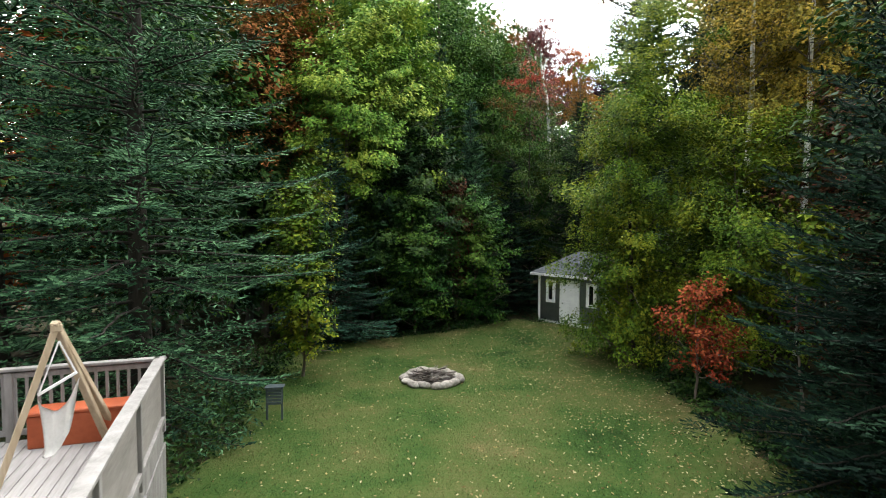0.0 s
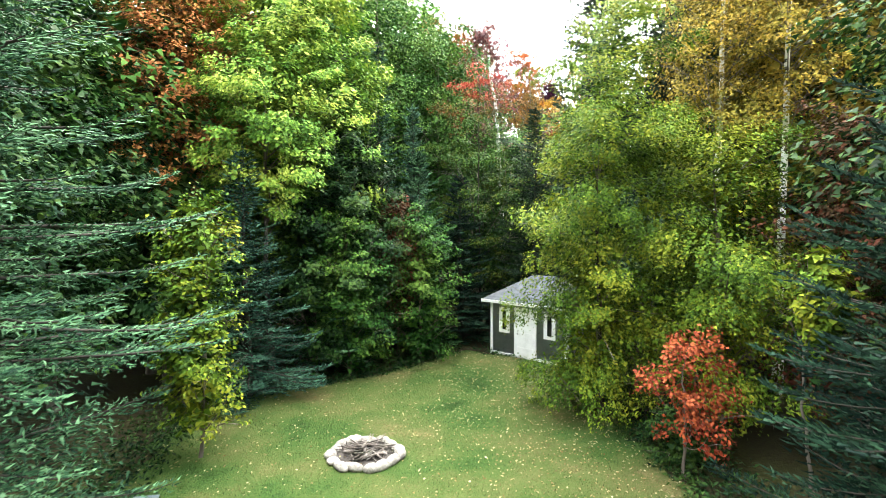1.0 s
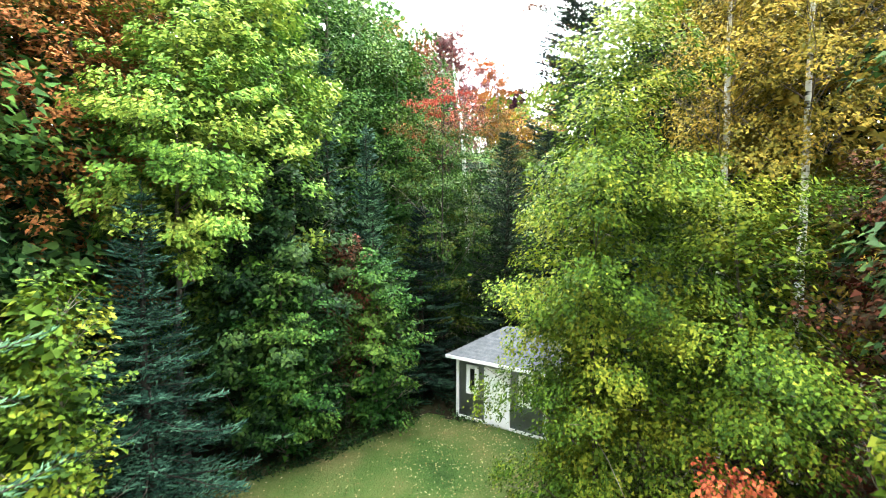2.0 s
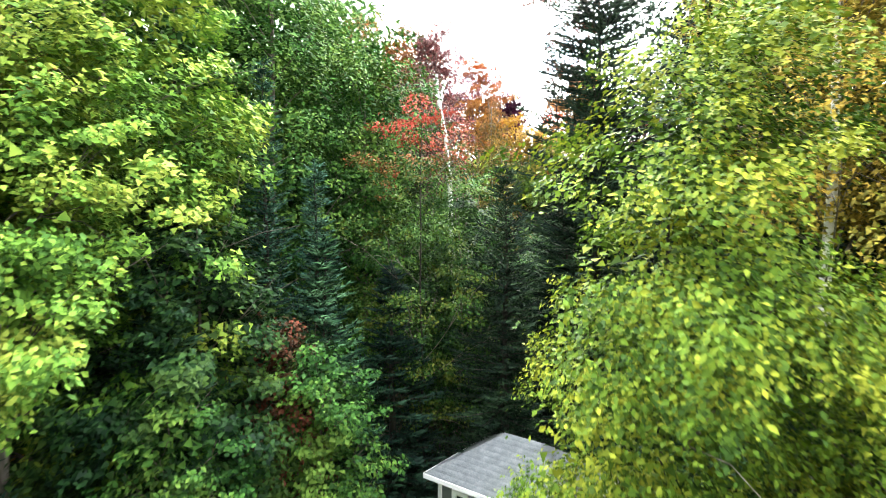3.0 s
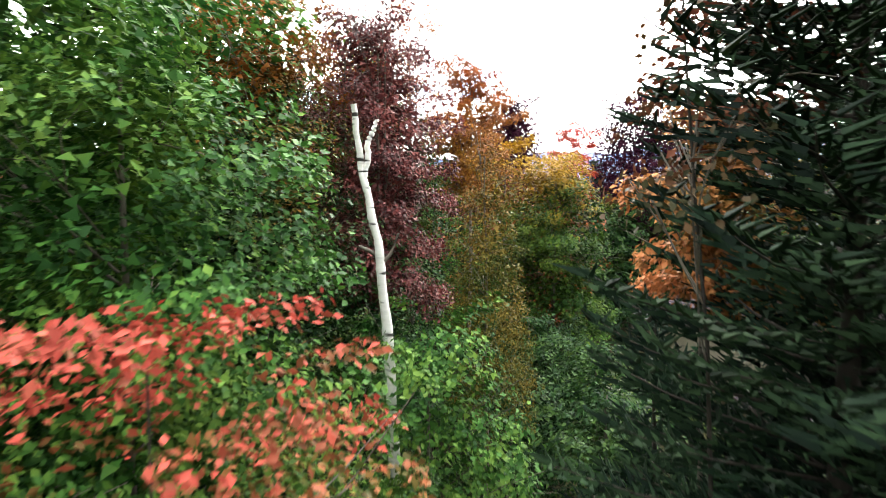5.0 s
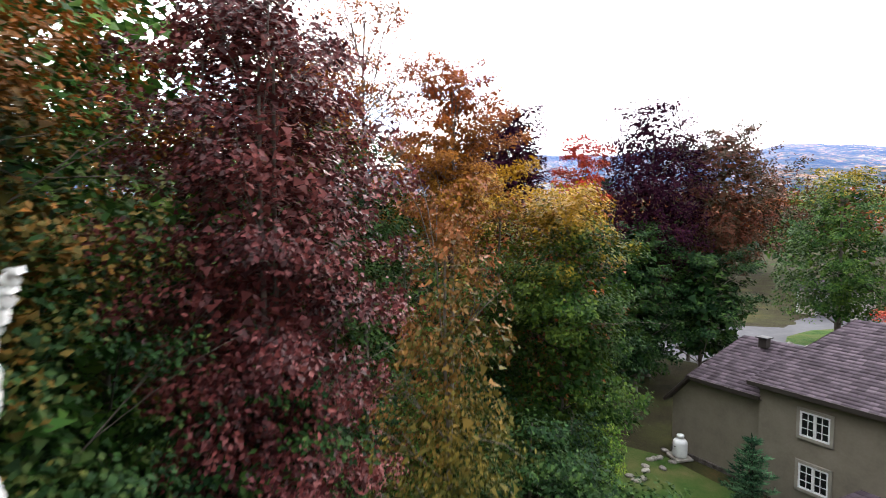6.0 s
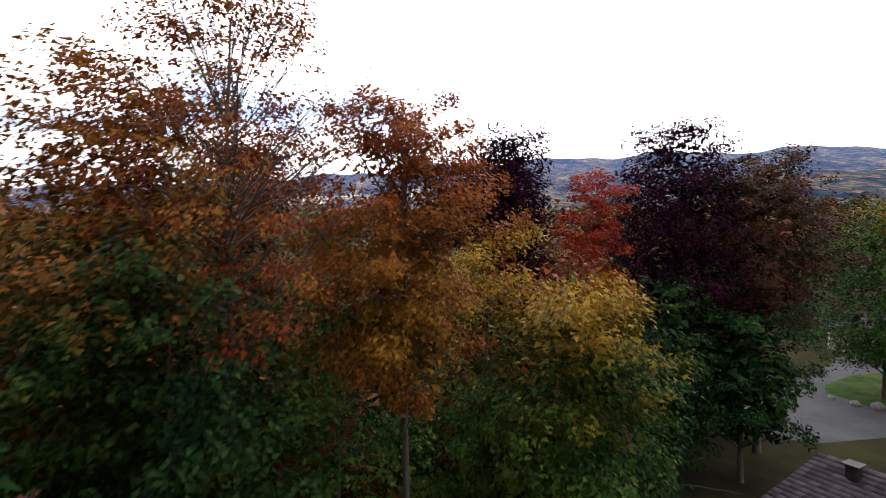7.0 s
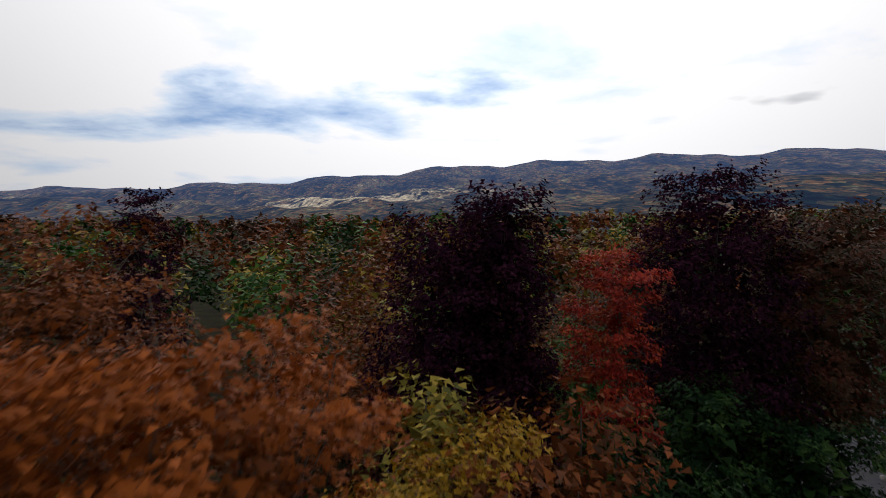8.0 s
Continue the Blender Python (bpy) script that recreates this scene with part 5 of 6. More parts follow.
broadleaf("birch", 7.55, 14.9, 0, 12.0, 0.2, 2.55, YELLOW_GREEN, "dense yellow-green birch in front of the shed", leaves=70000, leaf=0.083, lobes=0.3, boughs=210, bough=0.7, squash=0.45, shape="wide", inner_cards=5000, inner_size=0.12, seed=31, clear=GAP, trunk=0.07, inner=0.4, limbs=10, bark=BARK_DARK, plain=False, droop=0.7)
broadleaf("birch", 7.7, 17.0, 0, 5.0, 0.1, 1.2, YELLOW_GREEN, "low yellow-green birch beside the shed door", leaves=9000, leaf=0.105, seed=29, trunk=0.05)
broadleaf("birch", 12.2, 18.7, 0, 19.0, 8.5, 3.0, OLIVE_GOLD, "tall white-stemmed birch with thin olive-gold leaves", leaves=24000, leaf=0.1, boughs=130, bough=0.7, shape="round", bark=BIRCH, seed=32, inner_cards=0, trunk=0.17, limbs=50, cover=0.9)
broadleaf("birch", 13.5, 17.2, 0, 18.0, 8.0, 3.1, OLIVE_GOLD, "tall white-stemmed birch with thin olive-gold leaves", leaves=26000, leaf=0.11, plain=True, boughs=130, bough=0.7, shape="round", bark=BIRCH, seed=33, inner_cards=0, trunk=0.16, limbs=50, cover=0.9)
broadleaf("birch", 10.4, 14.3, 0, 8.2, 0.3, 2.8, YELLOW_GREEN, "bushy yellow-green birch under taller birches", leaves=45000, leaf=0.085, boughs=130, bough=0.75, squash=0.6, inner_size=0.12, seed=30, trunk=0.08, plain=True, droop=0.7, inner_cards=3500)
broadleaf("maple", 13.2, 13.0, 0, 8.5, 1.0, 2.6, MAROON, "small maroon-brown maple under the birches", leaves=11000, leaf=0.13, seed=34)
broadleaf("maple_sapling", 8.4, 11.3, 0, 3.1, 0.9, 1.05, RED_ORANGE, "low orange-red maple sapling at the lawn's edge", leaves=2600, leaf=0.1, boughs=24, bough=0.42, squash=0.55, wild=0.7, inner_cards=0, seed=35, trunk=0.04, shape="wide", category="sapling", cover=0.85, limbs=4)
broadleaf("maple", 16.0, 11.5, 0, 14.0, 2.0, 4.0, GREEN_TO_GOLD, "green maple turning golden yellow", leaves=14000, leaf=0.17, seed=36)
broadleaf("bush", 8.8, 12.3, 0, 1.2, 0.1, 1.0, DARK_GREEN, "low dark green bush at the lawn's edge", leaves=3500, leaf=0.09, seed=38, trunk=0.03, shape="wide", category="bush")
broadleaf("sapling", 10.6, 10.4, 0, 5.0, 3.2, 0.65, YELLOW_GREEN, "slim light green sapling beside the spruce", leaves=900, leaf=0.12, seed=39, trunk=0.04, category="sapling")

broadleaf("maple_sapling", -2.6, 11.6, 0, 6.4, 0.8, 1.2, YELLOW_GREEN, "slim yellow-green maple sapling by the lawn", leaves=5500, leaf=0.11, shape="column", seed=41, trunk=0.05, category="sapling")
broadleaf("maple", -6.8, 19.0, 0, 17.5, 4.5, 2.8, ORANGE, "tall maple with orange leaves", leaves=22000, leaf=0.15, plain=True, boughs=90, inner_cards=4000, seed=42, trunk=0.14)
broadleaf("maple", -2.9, 20.6, 0, 17.0, 3.5, 3.2, BRIGHT, "tall maple with bright yellow-green leaves", leaves=42000, leaf=0.15, plain=True, boughs=120, squash=0.4, inner_cards=4500, seed=43, trunk=0.15)
broadleaf("maple", -3.3, 18.0, 0, 12.8, 5.8, 2.6, BRIGHT, "maple with bright yellow-green layered leaves", leaves=24000, leaf=0.14, boughs=60, squash=0.35, seed=40, trunk=0.12)
broadleaf("maple", -0.9, 20.2, 0, 9.4, 1.0, 2.3, DARK_GREEN, "dark green maple at the back of the lawn", leaves=18000, leaf=0.15, plain=True, seed=44, trunk=0.1)
broadleaf("maple", -1.9, 18.8, 0, 6.8, 0.4, 2.2, DARK_GREEN, "dark green maple at the back of the lawn", leaves=14000, leaf=0.14, plain=True, seed=45, trunk=0.08)
broadleaf("maple_sapling", -0.6, 18.6, 0, 5.9, 0.3, 1.5, GREEN, "green maple sapling at the back of the lawn", leaves=8000, leaf=0.13, seed=46, trunk=0.06, category="sapling")
broadleaf("maple_sapling", 1.7, 20.9, 0, 6.3, 0.3, 1.6, GREEN, "green maple sapling at the back of the lawn", leaves=8000, leaf=0.13, seed=47, trunk=0.06, category="sapling")
broadleaf("maple", 0.7, 21.2, 0, 6.8, 1.5, 1.2, MAROON, "small brownish maple at the back of the lawn", leaves=5000, leaf=0.12, seed=48, trunk=0.08)
broadleaf("maple", -1.2, 27.5, 0, 21.0, 4.0, 3.6, GREEN, "tall green maple in the wood", leaves=27000, leaf=0.14, plain=False, boughs=150, bough=0.8, squash=0.4, inner_cards=7000, seed=49, trunk=0.2, inner_size=0.15, cover=0.85)
broadleaf("maple", 2.0, 28.8, 0, 16.8, 3.0, 2.7, GREEN, "green maple in the wood", leaves=29000, leaf=0.135, plain=False, boughs=90, inner_cards=7000, seed=50, trunk=0.14, clear=GAP, inner_size=0.15, bough=0.8, cover=0.85)
broadleaf("red_maple", 4.1, 25.3, 0, 12.8, 2.5, 2.5, RED_OVER_GREEN, "young maple with red-tipped leaves", leaves=17000, leaf=0.1, boughs=52, bough=0.62, squash=0.2, wild=0.6, inner_cards=0, seed=51, trunk=0.055, clear=GAP, cover=0.6, droop=0.55, plain=False, bark=BARK_DARK, limbs=16)
broadleaf("maple", 5.4, 27.6, 0.05, 10.0, 0.6, 2.2, DARK_GREEN, "low green maple in the wood", leaves=20000, leaf=0.13, seed=52, trunk=0.08, clear=GAP)
broadleaf("maple", 1.8, 35.0, 0.2, 18.6, 2.0, 2.9, DARK_TO_ORANGE, "tall olive-green maple with orange-brown top", leaves=36000, leaf=0.105, boughs=140, bough=0.75, inner_cards=12000, inner_size=0.16, seed=56, trunk=0.16, plain=False, cover=1.0)
broadleaf("maple", 6.0, 32.6, 0.1, 11.5, 1.0, 2.4, GREEN, "low green maple in the wood", leaves=16000, leaf=0.14, seed=53, trunk=0.1, clear=GAP)
broadleaf("maple", 10.0, 28.8, 0.1, 14.6, 11.8, 0.95, ORANGE, "orange maple behind the hemlock", leaves=9000, leaf=0.11, bough=0.5, seed=54, trunk=0.09, clear=GAP, inner_cards=600, inner_size=0.12)
broadleaf("cherry", 9.5, 26.4, 0, 17.6, 13.0, 1.4, MAROON, "thin dark-limbed cherry with sparse reddish leaves", leaves=2400, leaf=0.1, bough=0.42, cover=0.55, seed=104, trunk=0.05, lean=(-1.3, 0), bark=BARK_DARK, clear=GAP, inner_cards=0, limbs=40, category="cherry tree")
broadleaf("maple", -6.0, 23.0, 0, 16.0, 3.0, 3.5, GREEN, "green maple in the wood", leaves=8000, leaf=0.22, seed=55, trunk=0.15)

# ---- trees beyond, along the slope to the house ----
WOOD = "trees of the wood"
broadleaf("maple", 4.3, 38.6, 0.7, 19.0, 9.5, 2.45, BURGUNDY, "tall maple with burgundy leaves", leaves=31000, leaf=0.12, boughs=150, bough=0.75, wild=0.6, lobes=0.2, inner_cards=8000, inner_size=0.15, seed=61, trunk=0.13, stems=3, bark=BARK, group=WOOD, clear=GAP, plain=False)
broadleaf("maple", 4.0, 38.2, 0.7, 12.4, 1.0, 2.3, DARK_GREEN, "dark green maple under the burgundy maple", leaves=16000, leaf=0.14, seed=105, trunk=0.08, group=WOOD)
broadleaf("maple", 7.6, 35.7, 0.5, 15.4, 7.0, 1.35, COPPER, "slim maple with copper leaves", leaves=17000, leaf=0.075, boughs=80, bough=0.34, wild=0.7, shape="cone", inner_size=0.12, inner_cards=500, seed=62, trunk=0.09, group=WOOD, clear=GAP, droop=1.0)
broadleaf("aspen", 8.0, 49.6, 1.5, 19.9, 12.8, 2.4, GOLD_COPPER, "tall grey-stemmed aspen with gold and copper leaves", leaves=34000, leaf=0.11, boughs=110, seed=63, trunk=0.15, group=WOOD, category="aspen", limbs=60, shape="round", plain=True, bough=0.6, cover=0.8)
broadleaf("maple", 13.2, 52.6, 1.6, 15.4, 3.5, 3.3, GREEN_TO_GOLD, "broad green maple turning gold on top", leaves=26000, leaf=0.17, boughs=80, seed=64, trunk=0.17, group=WOOD, plain=True, bough=1.05, cover=0.6, inner_size=0.25, inner_cards=2500)
broadleaf("maple", 10.6, 55.0, 1.7, 16.2, 3.0, 3.0, GREEN_TO_GOLD, "light green maple turning gold", leaves=24000, leaf=0.16, seed=65, trunk=0.15, group=WOOD, plain=True, bough=0.95, cover=0.65)
broadleaf("maple", 2.7, 47.5, 1.0, 20.8, 3.5, 3.4, GREEN_TO_ORANGE, "tall maple with rusty orange leaves above green", leaves=46000, leaf=0.14, boughs=170, bough=0.8, inner_cards=9000, inner_size=0.18, seed=66, trunk=0.17, group=WOOD, plain=True, cover=1.0)
broadleaf("maple", 4.3, 45.8, 1.0, 17.3, 1.0, 2.6, DARK_GREEN, "green maple below the aspen", leaves=20000, leaf=0.15, boughs=90, seed=67, trunk=0.1, group=WOOD)
broadleaf("maple", 6.2, 51.4, 1.4, 17.0, 1.0, 2.5, GREEN, "green maple behind the aspen", leaves=13000, leaf=0.16, boughs=80, seed=60, trunk=0.12, group=WOOD)
broadleaf("birch", 5.2, 46.6, 1.1, 22.2, 15.0, 2.2, YELLOW_COPPER, "tall thin-leaved birch with copper tips", leaves=14000, leaf=0.09, boughs=130, bough=0.42, seed=68, trunk=0.14, group=WOOD, limbs=100, inner_cards=0, cover=0.8)
broadleaf("maple", 11.3, 70.0, 1.9, 21.0, 3.0, 3.7, PURPLE, "round dark purple maple", leaves=25000, leaf=0.23, boughs=110, bough=0.85, squash=0.7, lobes=0.12, inner=0.15, shape="wide", inner_cards=2500, seed=69, plain=True, inner_size=0.4, trunk=0.2, group=WOOD, cover=1.25)
broadleaf("maple", 13.8, 69.6, 1.9, 21.8, 3.0, 2.8, PURPLE, "round dark purple maple", leaves=25000, leaf=0.23, boughs=110, bough=0.85, squash=0.7, lobes=0.12, inner=0.15, shape="wide", inner_cards=2500, seed=70, plain=True, inner_size=0.4, trunk=0.2, group=WOOD, cover=1.25)
broadleaf("maple", 25.8, 73.6, 1.4, 23.8, 7.0, 4.6, PURPLE, "tall dark purple maple with a bare stem", leaves=25000, leaf=0.23, boughs=120, bough=0.85, squash=0.7, lobes=0.12, inner=0.15, shape="wide", inner_cards=2500, seed=71, plain=True, inner_size=0.4, trunk=0.26, group=WOOD, cover=1.25)
broadleaf("red_maple", 18.1, 66.8, 1.7, 19.4, 12.0, 2.0, RED, "slim bright red maple", leaves=11000, leaf=0.17, boughs=70, bough=0.7, inner_cards=0, seed=72, plain=True, trunk=0.12, group=WOOD, limbs=40)
broadleaf("maple", -5.9, 75.6, 1.6, 22.6, 13.0, 2.1, PURPLE, "dark purple maple that stands above the wood", leaves=9000, leaf=0.18, boughs=60, inner_cards=300, seed=101, plain=True, trunk=0.16, group=WOOD, limbs=40)
broadleaf("maple", 2.4, 56.3, 1.4, 21.0, 6.0, 2.9, RUST, "tall rusty orange maple with thin twigs on top", leaves=30000, leaf=0.14, bough=0.8, cover=0.8, inner_cards=4000, inner_size=0.24, seed=102, plain=True, trunk=0.14, group=WOOD, limbs=70)
broadleaf("maple", 32.4, 74.5, 1.3, 21.8, 9.5, 5.2, MAROON, "broad maroon-brown maple by the drive", leaves=25000, leaf=0.23, boughs=110, bough=0.85, squash=0.6, seed=73, plain=True, inner_size=0.5, trunk=0.25, group=WOOD, cover=1.25)
broadleaf("maple", 28.3, 69.5, 1.3, 11.6, 3.4, 4.2, DARK_GREEN, "layered dark green maple by the drive", leaves=14000, leaf=0.22, seed=74, plain=True, inner_size=0.5, trunk=0.2, group=WOOD, shape="wide")
broadleaf("maple", 23.0, 69.0, 1.6, 13.5, 2.0, 3.2, DARK_GREEN, "dark green maple by the drive", leaves=10000, leaf=0.22, seed=75, plain=True, inner_size=0.5, trunk=0.18, group=WOOD)
broadleaf("maple", 51.5, 85.5, 1.2, 19.5, 3.0, 6.2, GREEN_YELLOW_TOP, "large green maple with yellowing top on the grass island", leaves=22000, leaf=0.29, boughs=120, bough=1.0, squash=0.6, lobes=0.15, seed=76, plain=True, inner_size=0.5, trunk=0.35, group=WOOD, cover=1.2)
broadleaf("maple", 44.0, 66.0, 1.3, 9.0, 1.0, 4.0, RED, "crimson maple beside the house", leaves=8000, leaf=0.2, seed=77, plain=True, trunk=0.14, group=WOOD)
broadleaf("bush", 15.6, 55.2, 1.7, 5.0, 0.2, 1.7, BRIGHT, "bright yellow-green bush near the house", leaves=7000, leaf=0.12, seed=78, trunk=0.05, group=WOOD, category="bush", shape="column")
broadleaf("bush", 12.4, 49.0, 1.4, 6.5, 0.2, 2.2, DARK_GREEN, "green bush in the wood", leaves=8000, leaf=0.14, seed=79, trunk=0.06, group=WOOD, category="bush")
conifer("spruce", 21.4, 51.6, 1.4, 4.2, 1.5, SPRUCE, "small dark spruce beside the house wall", seed=80, twig=0.13, group=WOOD)
conifer("spruce", 26.5, 78.0, 1.2, 14.0, 3.0, SPRUCE, "dark spruce by the drive", seed=81, twig=0.3, shoot=0.4, needles=0, whorl=0.6, group=WOOD)
conifer("spruce", 22.5, 75.0, 1.3, 17.0, 3.2, BLUE_SPRUCE, "blue-green spruce behind the red maple", seed=82, twig=0.3, shoot=0.4, needles=0, whorl=0.6, group=WOOD)

conifer("hemlock", 9.8, 30.2, 0.1, 11.5, 2.4, HEMLOCK, "dark hemlock under the orange maple", seed=83, arms=7, whorl=0.45, twig=0.13, category="hemlock", clear=GAP)


def filler(word, mat, seed, height, radius, leaf=0.32, leaves=3300, deep=0.4, inside_leaves=900):
    return broadleaf("maple", 0, -400 - seed, 0, height, 1.5, radius, mat, word, leaves=leaves, leaf=leaf, boughs=50, bough=0.34 * radius, lobes=0.2, seed=seed, trunk=0.15, group=WOOD, inner_cards=inside_leaves, inner_size=deep, limbs=6, plain=True, cover=0.9)


FILLERS = {
    "green": filler("green maple deep in the wood", GREEN, 91, 14.0, 3.2, 0.26, 5000),
    "dark": filler("dark green maple deep in the wood, some added unseen to block low sky", DARK_GREEN, 92, 12.0, 3.2, 0.26, 4500),
    "rust": filler("rusty orange maple deep in the wood", RUST, 93, 15.0, 3.4),
    "gold": filler("olive-gold maple deep in the wood", OLIVE_GOLD, 94, 15.5, 3.2),
    "maroon": filler("maroon maple deep in the wood", MAROON, 95, 14.0, 3.2),
    "tall": filler("tall green maple deep in the wood, some added unseen to block low sky", GREEN, 97, 23.0, 4.2, 0.28, 8500, 0.5, 2000),
    "tall_gold": filler("tall olive-gold birch deep in the wood", OLIVE_GOLD, 98, 19.5, 3.9, 0.33, 4600),
    "dark_tall": filler("tall dark hemlock-like tree deep in the wood, some added unseen to block low sky", HEMLOCK, 99, 20.0, 3.8, 0.26, 8200, 0.34, 2200),
    "tall_rust": filler("tall golden-orange maple deep in the wood", ORANGE_GOLD, 88, 19.2, 3.6, 0.22, 9000, 0.35, 2200),
    "under": filler("low dark green undergrowth tree", DARK_GREEN, 90, 7.5, 2.6, 0.17, 7000, 0.17),
    "dark_fine": filler("dark green maple deep in the wood, some added unseen to block low sky", DARK_GREEN, 89, 12.0, 3.2, 0.19, 8000, 0.2),
    "low": filler("low dark green undergrowth tree", DARK_GREEN, 96, 7.5, 2.6),
}
PLACES = [
    ("dark_fine", -8.5, 14.5), ("green", -8.0, 18.5), ("dark", -11.5, 19.0), ("rust", -13.5, 14.0), ("green", -12.0, 24.5), ("dark", -4.5, 25.0), ("green", -8.5, 28.5), ("low", -6.3, 16.6),
    ("dark", -15.5, 10.0), ("rust", -17, 27), ("gold", -5.0, 32.0), ("dark", -1.0, 33.0), ("green", -10.5, 34.5), ("under", 2.4, 36.8),
    ("low", -1.5, 24.2), ("under", 11.4, 37.6), ("under", 9.2, 41.2), ("under", 4.6, 42.0), ("under", 12.6, 42.5), ("dark", -3.2, 39.5), ("rust", -2.5, 45.5), ("rust", -7.5, 42.0),
    ("dark", 1.0, 52.0), ("rust", 4.6, 55.5), ("rust", -4.5, 53.0), ("rust", -9.5, 50.5), ("dark", 6.8, 59.5), ("rust", 1.5, 62.5), ("gold", 10.5, 62.5), ("rust", 15.0, 61.5), ("dark", 18.2, 62.8), ("under", 10.6, 46.5), ("under", 9.4, 52.8),
    ("maroon", 6.0, 67.0), ("rust", -4.0, 68.5), ("rust", 16.5, 77.0), ("maroon", 9.5, 79.0), ("green", 20.5, 80.5), ("rust", 2.0, 78.0), ("maroon", -9.5, 60.5), ("rust", -12.5, 72.0), ("gold", -18, 58), ("green", 32.5, 80.0), ("rust", 27.5, 85.0), ("gold", 17.5, 90.0), ("rust", 35.0, 103.0), ("maroon", 40.0, 105.5),
    ("dark_fine", 14.8, 21.5), ("dark", 16.5, 26.5), ("gold", 17.5, 14.5), ("dark_fine", 15.0, 8.0), ("green", 20.0, 20.0), ("dark", 19.0, 9.0), ("dark", 15.8, 31.5), ("low", 13.6, 34.0), ("under", 12.8, 22.4), ("under", 11.2, 18.2), ("under", 10.8, 22.6), ("dark", 14.5, 3.0),
    ("tall", -6.8, 24.5), ("tall", -11.5, 28.0), ("tall", -3.8, 31.5), ("tall", -1.6, 34.0), ("tall", -15.0, 20.5), ("tall", -8.5, 38.5), ("rust", -2.0, 50.0), ("rust", -12, 45), ("tall_gold", -9.0, 21.5),
    ("tall_gold", 16.6, 19.6), ("tall_gold", 19.4, 16.2), ("tall_gold", 18.8, 12.2), ("tall", 20.5, 24.0), ("tall_gold", 22.5, 10.0), ("dark_fine", 13.6, 10.6),
    ("rust", 12.0, 59.0), ("rust", 3.0, 71.0), ("rust", 8.0, 73.5), ("green", 18.5, 71.5), ("rust", 5.5, 84.0), ("rust", -1.5, 58.5), ("maroon", -6.5, 76.0), ("rust", 22.0, 87.0), ("maroon", 12.5, 85.0),
    ("tall_rust", -1.0, 48.6), ("tall_rust", -4.2, 45.8), ("tall_rust", 0.2, 55.5), ("tall", -1.6, 38.4), ("dark", 1.0, 43.0), ("rust", -7.5, 46.5), ("tall", -13, 15),
    ("dark_tall", 15.6, 24.6), ("dark_tall", 16.2, 29.0), ("dark_tall", 18.2, 22.0), ("dark_tall", 19.0, 27.5), ("dark_tall", 17.4, 32.0), ("dark_tall", 15.6, 26.4), ("dark_tall", 15.8, 30.6), ("tall", 0.0, 41.0), ("dark_fine", -3.4, 43.0), ("tall", -13.5, 23.0), ("tall", -10.2, 15.6), ("tall", -16.5, 25.5), ("tall", -4.6, 27.6), ("dark_fine", -7.4, 11.4),
    # unseen trees behind the start; second row added to block low sky light
    ("dark", -9, -9), ("green", 15, -8), ("dark", 3, -20), ("green", -7, -18), ("dark", 14, -18),
    ("dark_tall", -12, -4), ("dark", -13, 3), ("dark_tall", 16.5, -3), ("dark", 18, 3), ("dark", -11, -14), ("dark_tall", -3.5, -16.5), ("tall", 0.5, -16), ("dark_tall", 5, -15.5), ("tall", 9.5, -15.5), ("dark_tall", 13, -12), ("dark_tall", 18, -11), ("dark", 7, -22), ("dark", -3, -23), ("dark_tall", -15, -9), ("dark", 20, -18),
]
for i, (key, x, y) in enumerate(PLACES):
    if key in FILLERS:
        first = FILLERS[key]
        copy_thing(first, pose(x, y, float(ground_z(x, y)), 0, 0, (i * 67) % 360))
for first in FILLERS.values():
    for o in (*first.children_recursive, first):
        bpy.data.objects.remove(o)


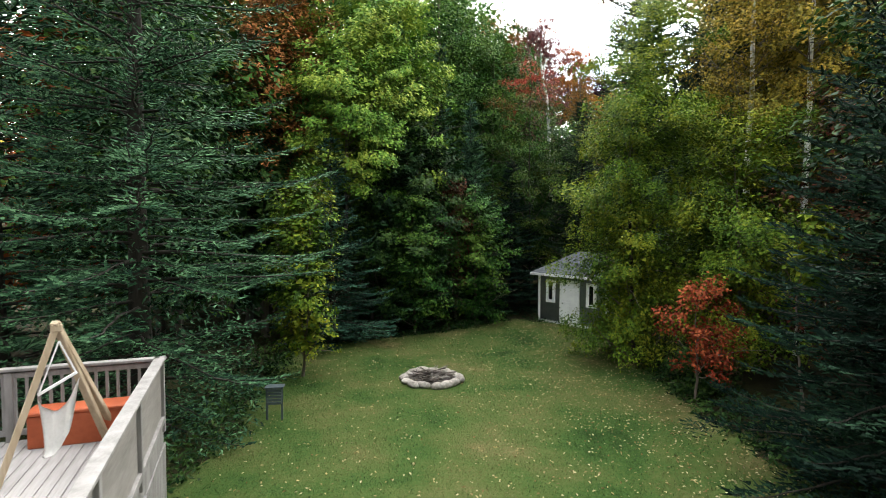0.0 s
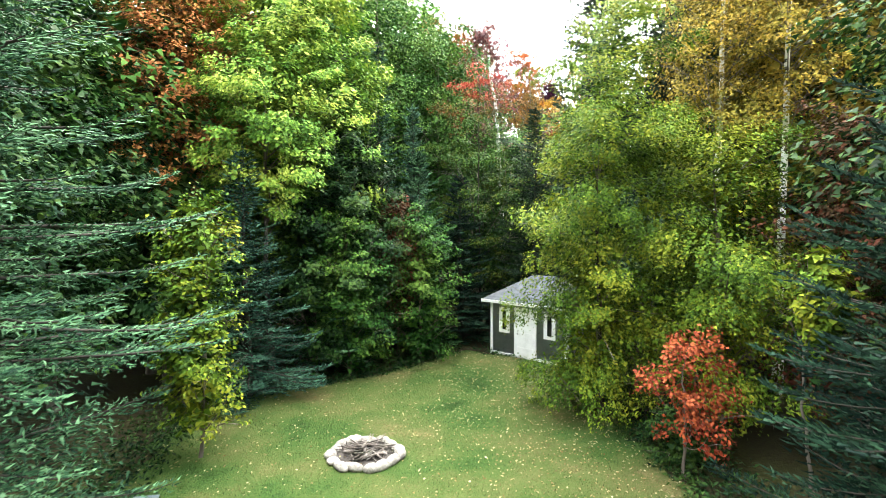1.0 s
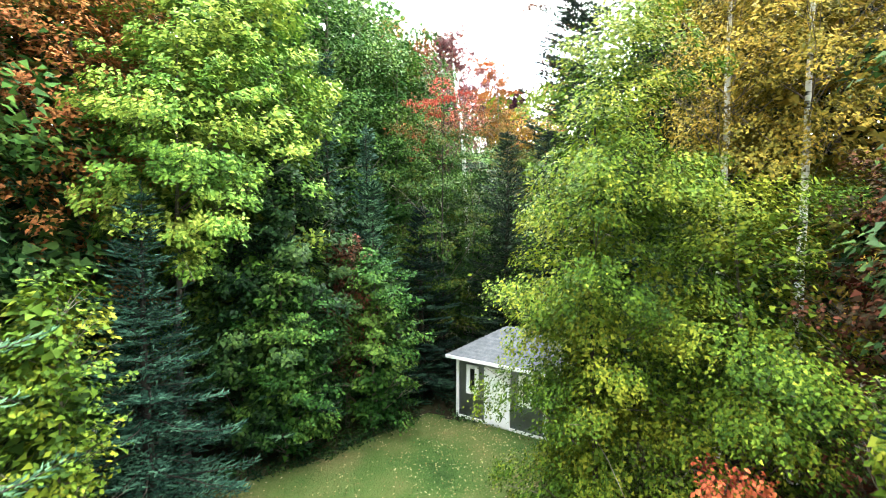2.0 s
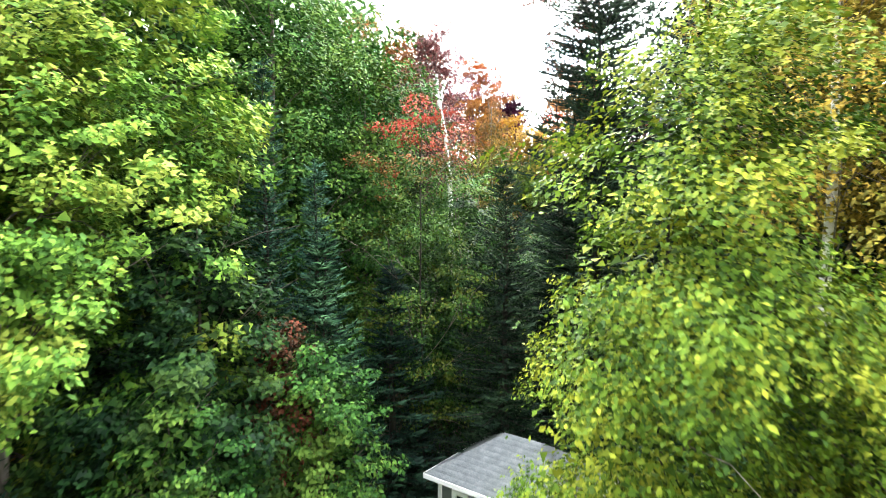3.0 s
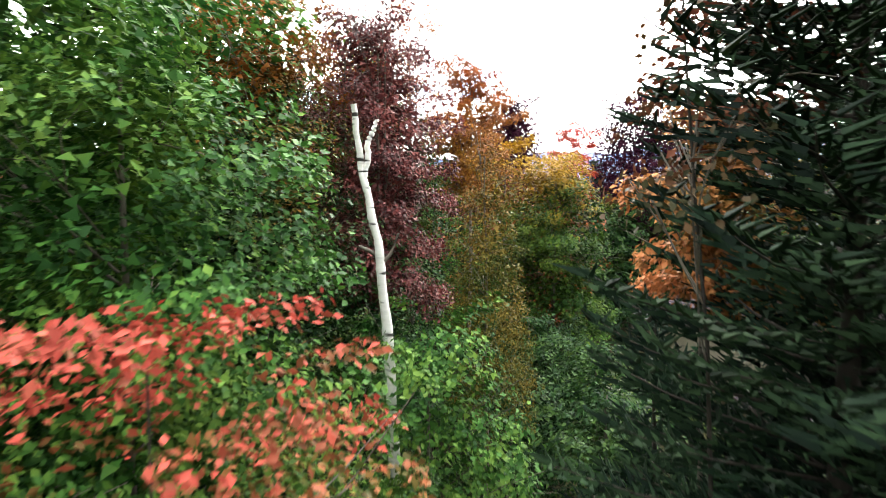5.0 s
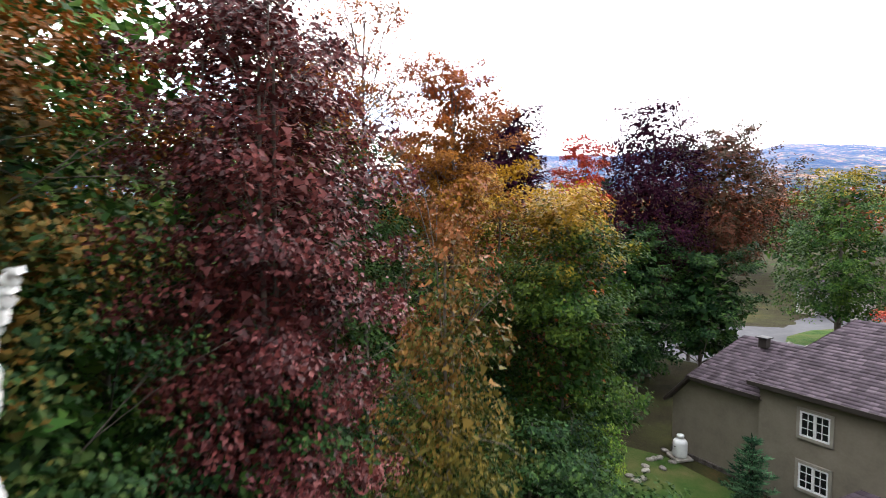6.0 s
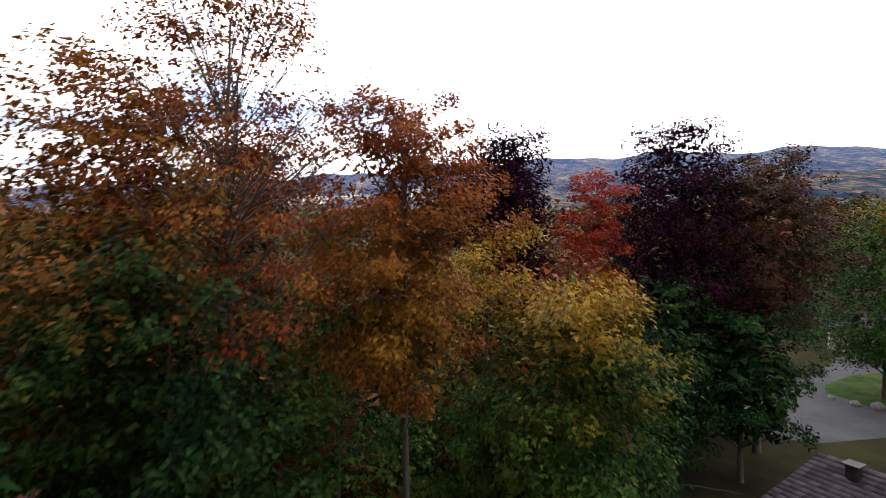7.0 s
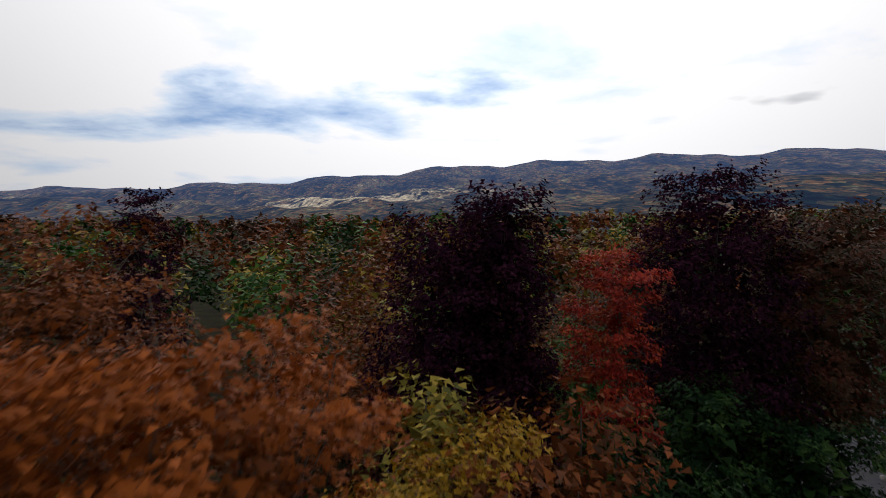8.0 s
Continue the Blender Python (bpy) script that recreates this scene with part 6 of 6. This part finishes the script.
def broken_birch():
    tree = thing("birch_snag", 5.1, 31.9, 0.1, "broken white birch stem with a forked top", "dead birch", WOOD)
    main = [(0.5, 0.0, -0.3), (0.42, 0, 4), (0.25, 0, 8), (0.1, 0, 11), (-0.04, -0.02, 12.5), (-0.2, -0.03, 13.3), (-0.34, -0.05, 13.97), (-0.4, -0.15, 14.6), (-0.44, -0.26, 15.1)]
    rad = [0.17, 0.14, 0.115, 0.095, 0.08, 0.072, 0.062, 0.056, 0.054]
    arm = [(-0.3, -0.05, 13.75), (-0.2, -0.04, 14.15), (-0.22, -0.04, 14.4), (-0.1, -0.04, 14.65), (-0.03, -0.04, 14.85)]

    def knotty(line, radii, n):
        """The line with swellings where bark rings and old twigs were."""
        line, u = np.array(line), np.linspace(0, 1, len(line))
        t = np.linspace(0, 1, n)
        pts = np.stack([np.interp(t, u, line[:, k]) for k in range(3)], 1)
        rr = np.interp(t, u, radii) * (1 + 0.0011 * n * np.sin(t * n * 1.9) ** 6 + 0.0005 * n * np.sin(t * 57))
        pts[:, 0] += 0.012 * np.sin(t * 41)
        return pts, rr
    main, rad = knotty(main, rad, 110)
    v, f = tubes([(main, rad)], 12)
    part("trunk", mesh_of("trunk", v, f, BIRCH, True), tree)
    v, f = tubes([knotty(arm, [0.06, 0.058, 0.054, 0.05, 0.045], 30)], 10)
    part("limb", mesh_of("limb", v, f, BIRCH, True), tree)
    stubs = [([(0.02, 0, 12.1), (0.2, 0, 12.3), (0.36, 0, 12.7)], [0.045, 0.04, 0.03]), ([(0.02, 0, 12.2), (-0.2, 0.02, 12.35), (-0.42, 0, 12.45)], [0.05, 0.04, 0.035])]
    v, f = tubes(stubs, 6)
    part("stub", mesh_of("stub", v, f, BARK, True), tree)


broken_birch()


# ---- the wood farther off ----
def far_woods():
    rng = np.random.default_rng(8)
    groups = [(GREEN, "green"), (RUST, "rusty orange"), (OLIVE_GOLD, "olive-gold"), (MAROON, "maroon"), (DARK_GREEN, "dark green"), (YELLOW, "yellow")]
    weights = [0.07, 0.42, 0.1, 0.22, 0.16, 0.03]
    crowns = [[] for _ in groups]
    for r0, r1, count, size, cards in ((46, 80, 120, 0.5, 420), (80, 150, 300, 0.8, 210), (150, 300, 330, 1.5, 90), (300, 700, 620, 2.6, 45)):
        for _ in range(count):
            a, r = rng.uniform(-1.25, 1.25) if r0 > 60 else rng.uniform(-1.4, 1.4), math.sqrt(rng.uniform(r0 * r0, r1 * r1))
            x, y = CX + r * math.sin(a), CY + r * math.cos(a)
            if 12 < x < 80 and 44 < y < 112 and y < 135 - 0.3 * x:
                continue
            k = rng.choice(len(groups), p=weights)
            H, R = rng.uniform(13, 19), rng.uniform(2.8, 4.6)
            z0 = float(ground_z(x, y))
            n = cards
            u = rng.normal(0, 1, (n, 3))
            u = unit(u)
            u[:, 2] = np.where(u[:, 2] < -0.5, -u[:, 2], u[:, 2])
            rad = rng.uniform(0.72, 1.05, (n, 1)) * (1 + 0.25 * np.sin(u[:, :1] * 5 + u[:, 1:2] * 7 + k))
            p = np.array([x, y, z0 + H * 0.62]) + u * rad * np.array([R, R, H * 0.38])
            crowns[k].append((p, u, size))
    for (mat, word), got in zip(groups, crowns):
        vs, fs, base = [], [], 0
        for p, u, size in got:
            v, f = leaf_cards(rng, p, u, size * 1.25, wild=0.5, width=0.9, plain=True)
            vs.append(v), fs.append(f + base)
            base += len(v)
        tagged(new("far_woods", mesh_of("far_woods", np.concatenate(vs), np.concatenate(fs), mat)), "distant autumn wood with %s crowns" % word, "woods", kind="stuff")


far_woods()
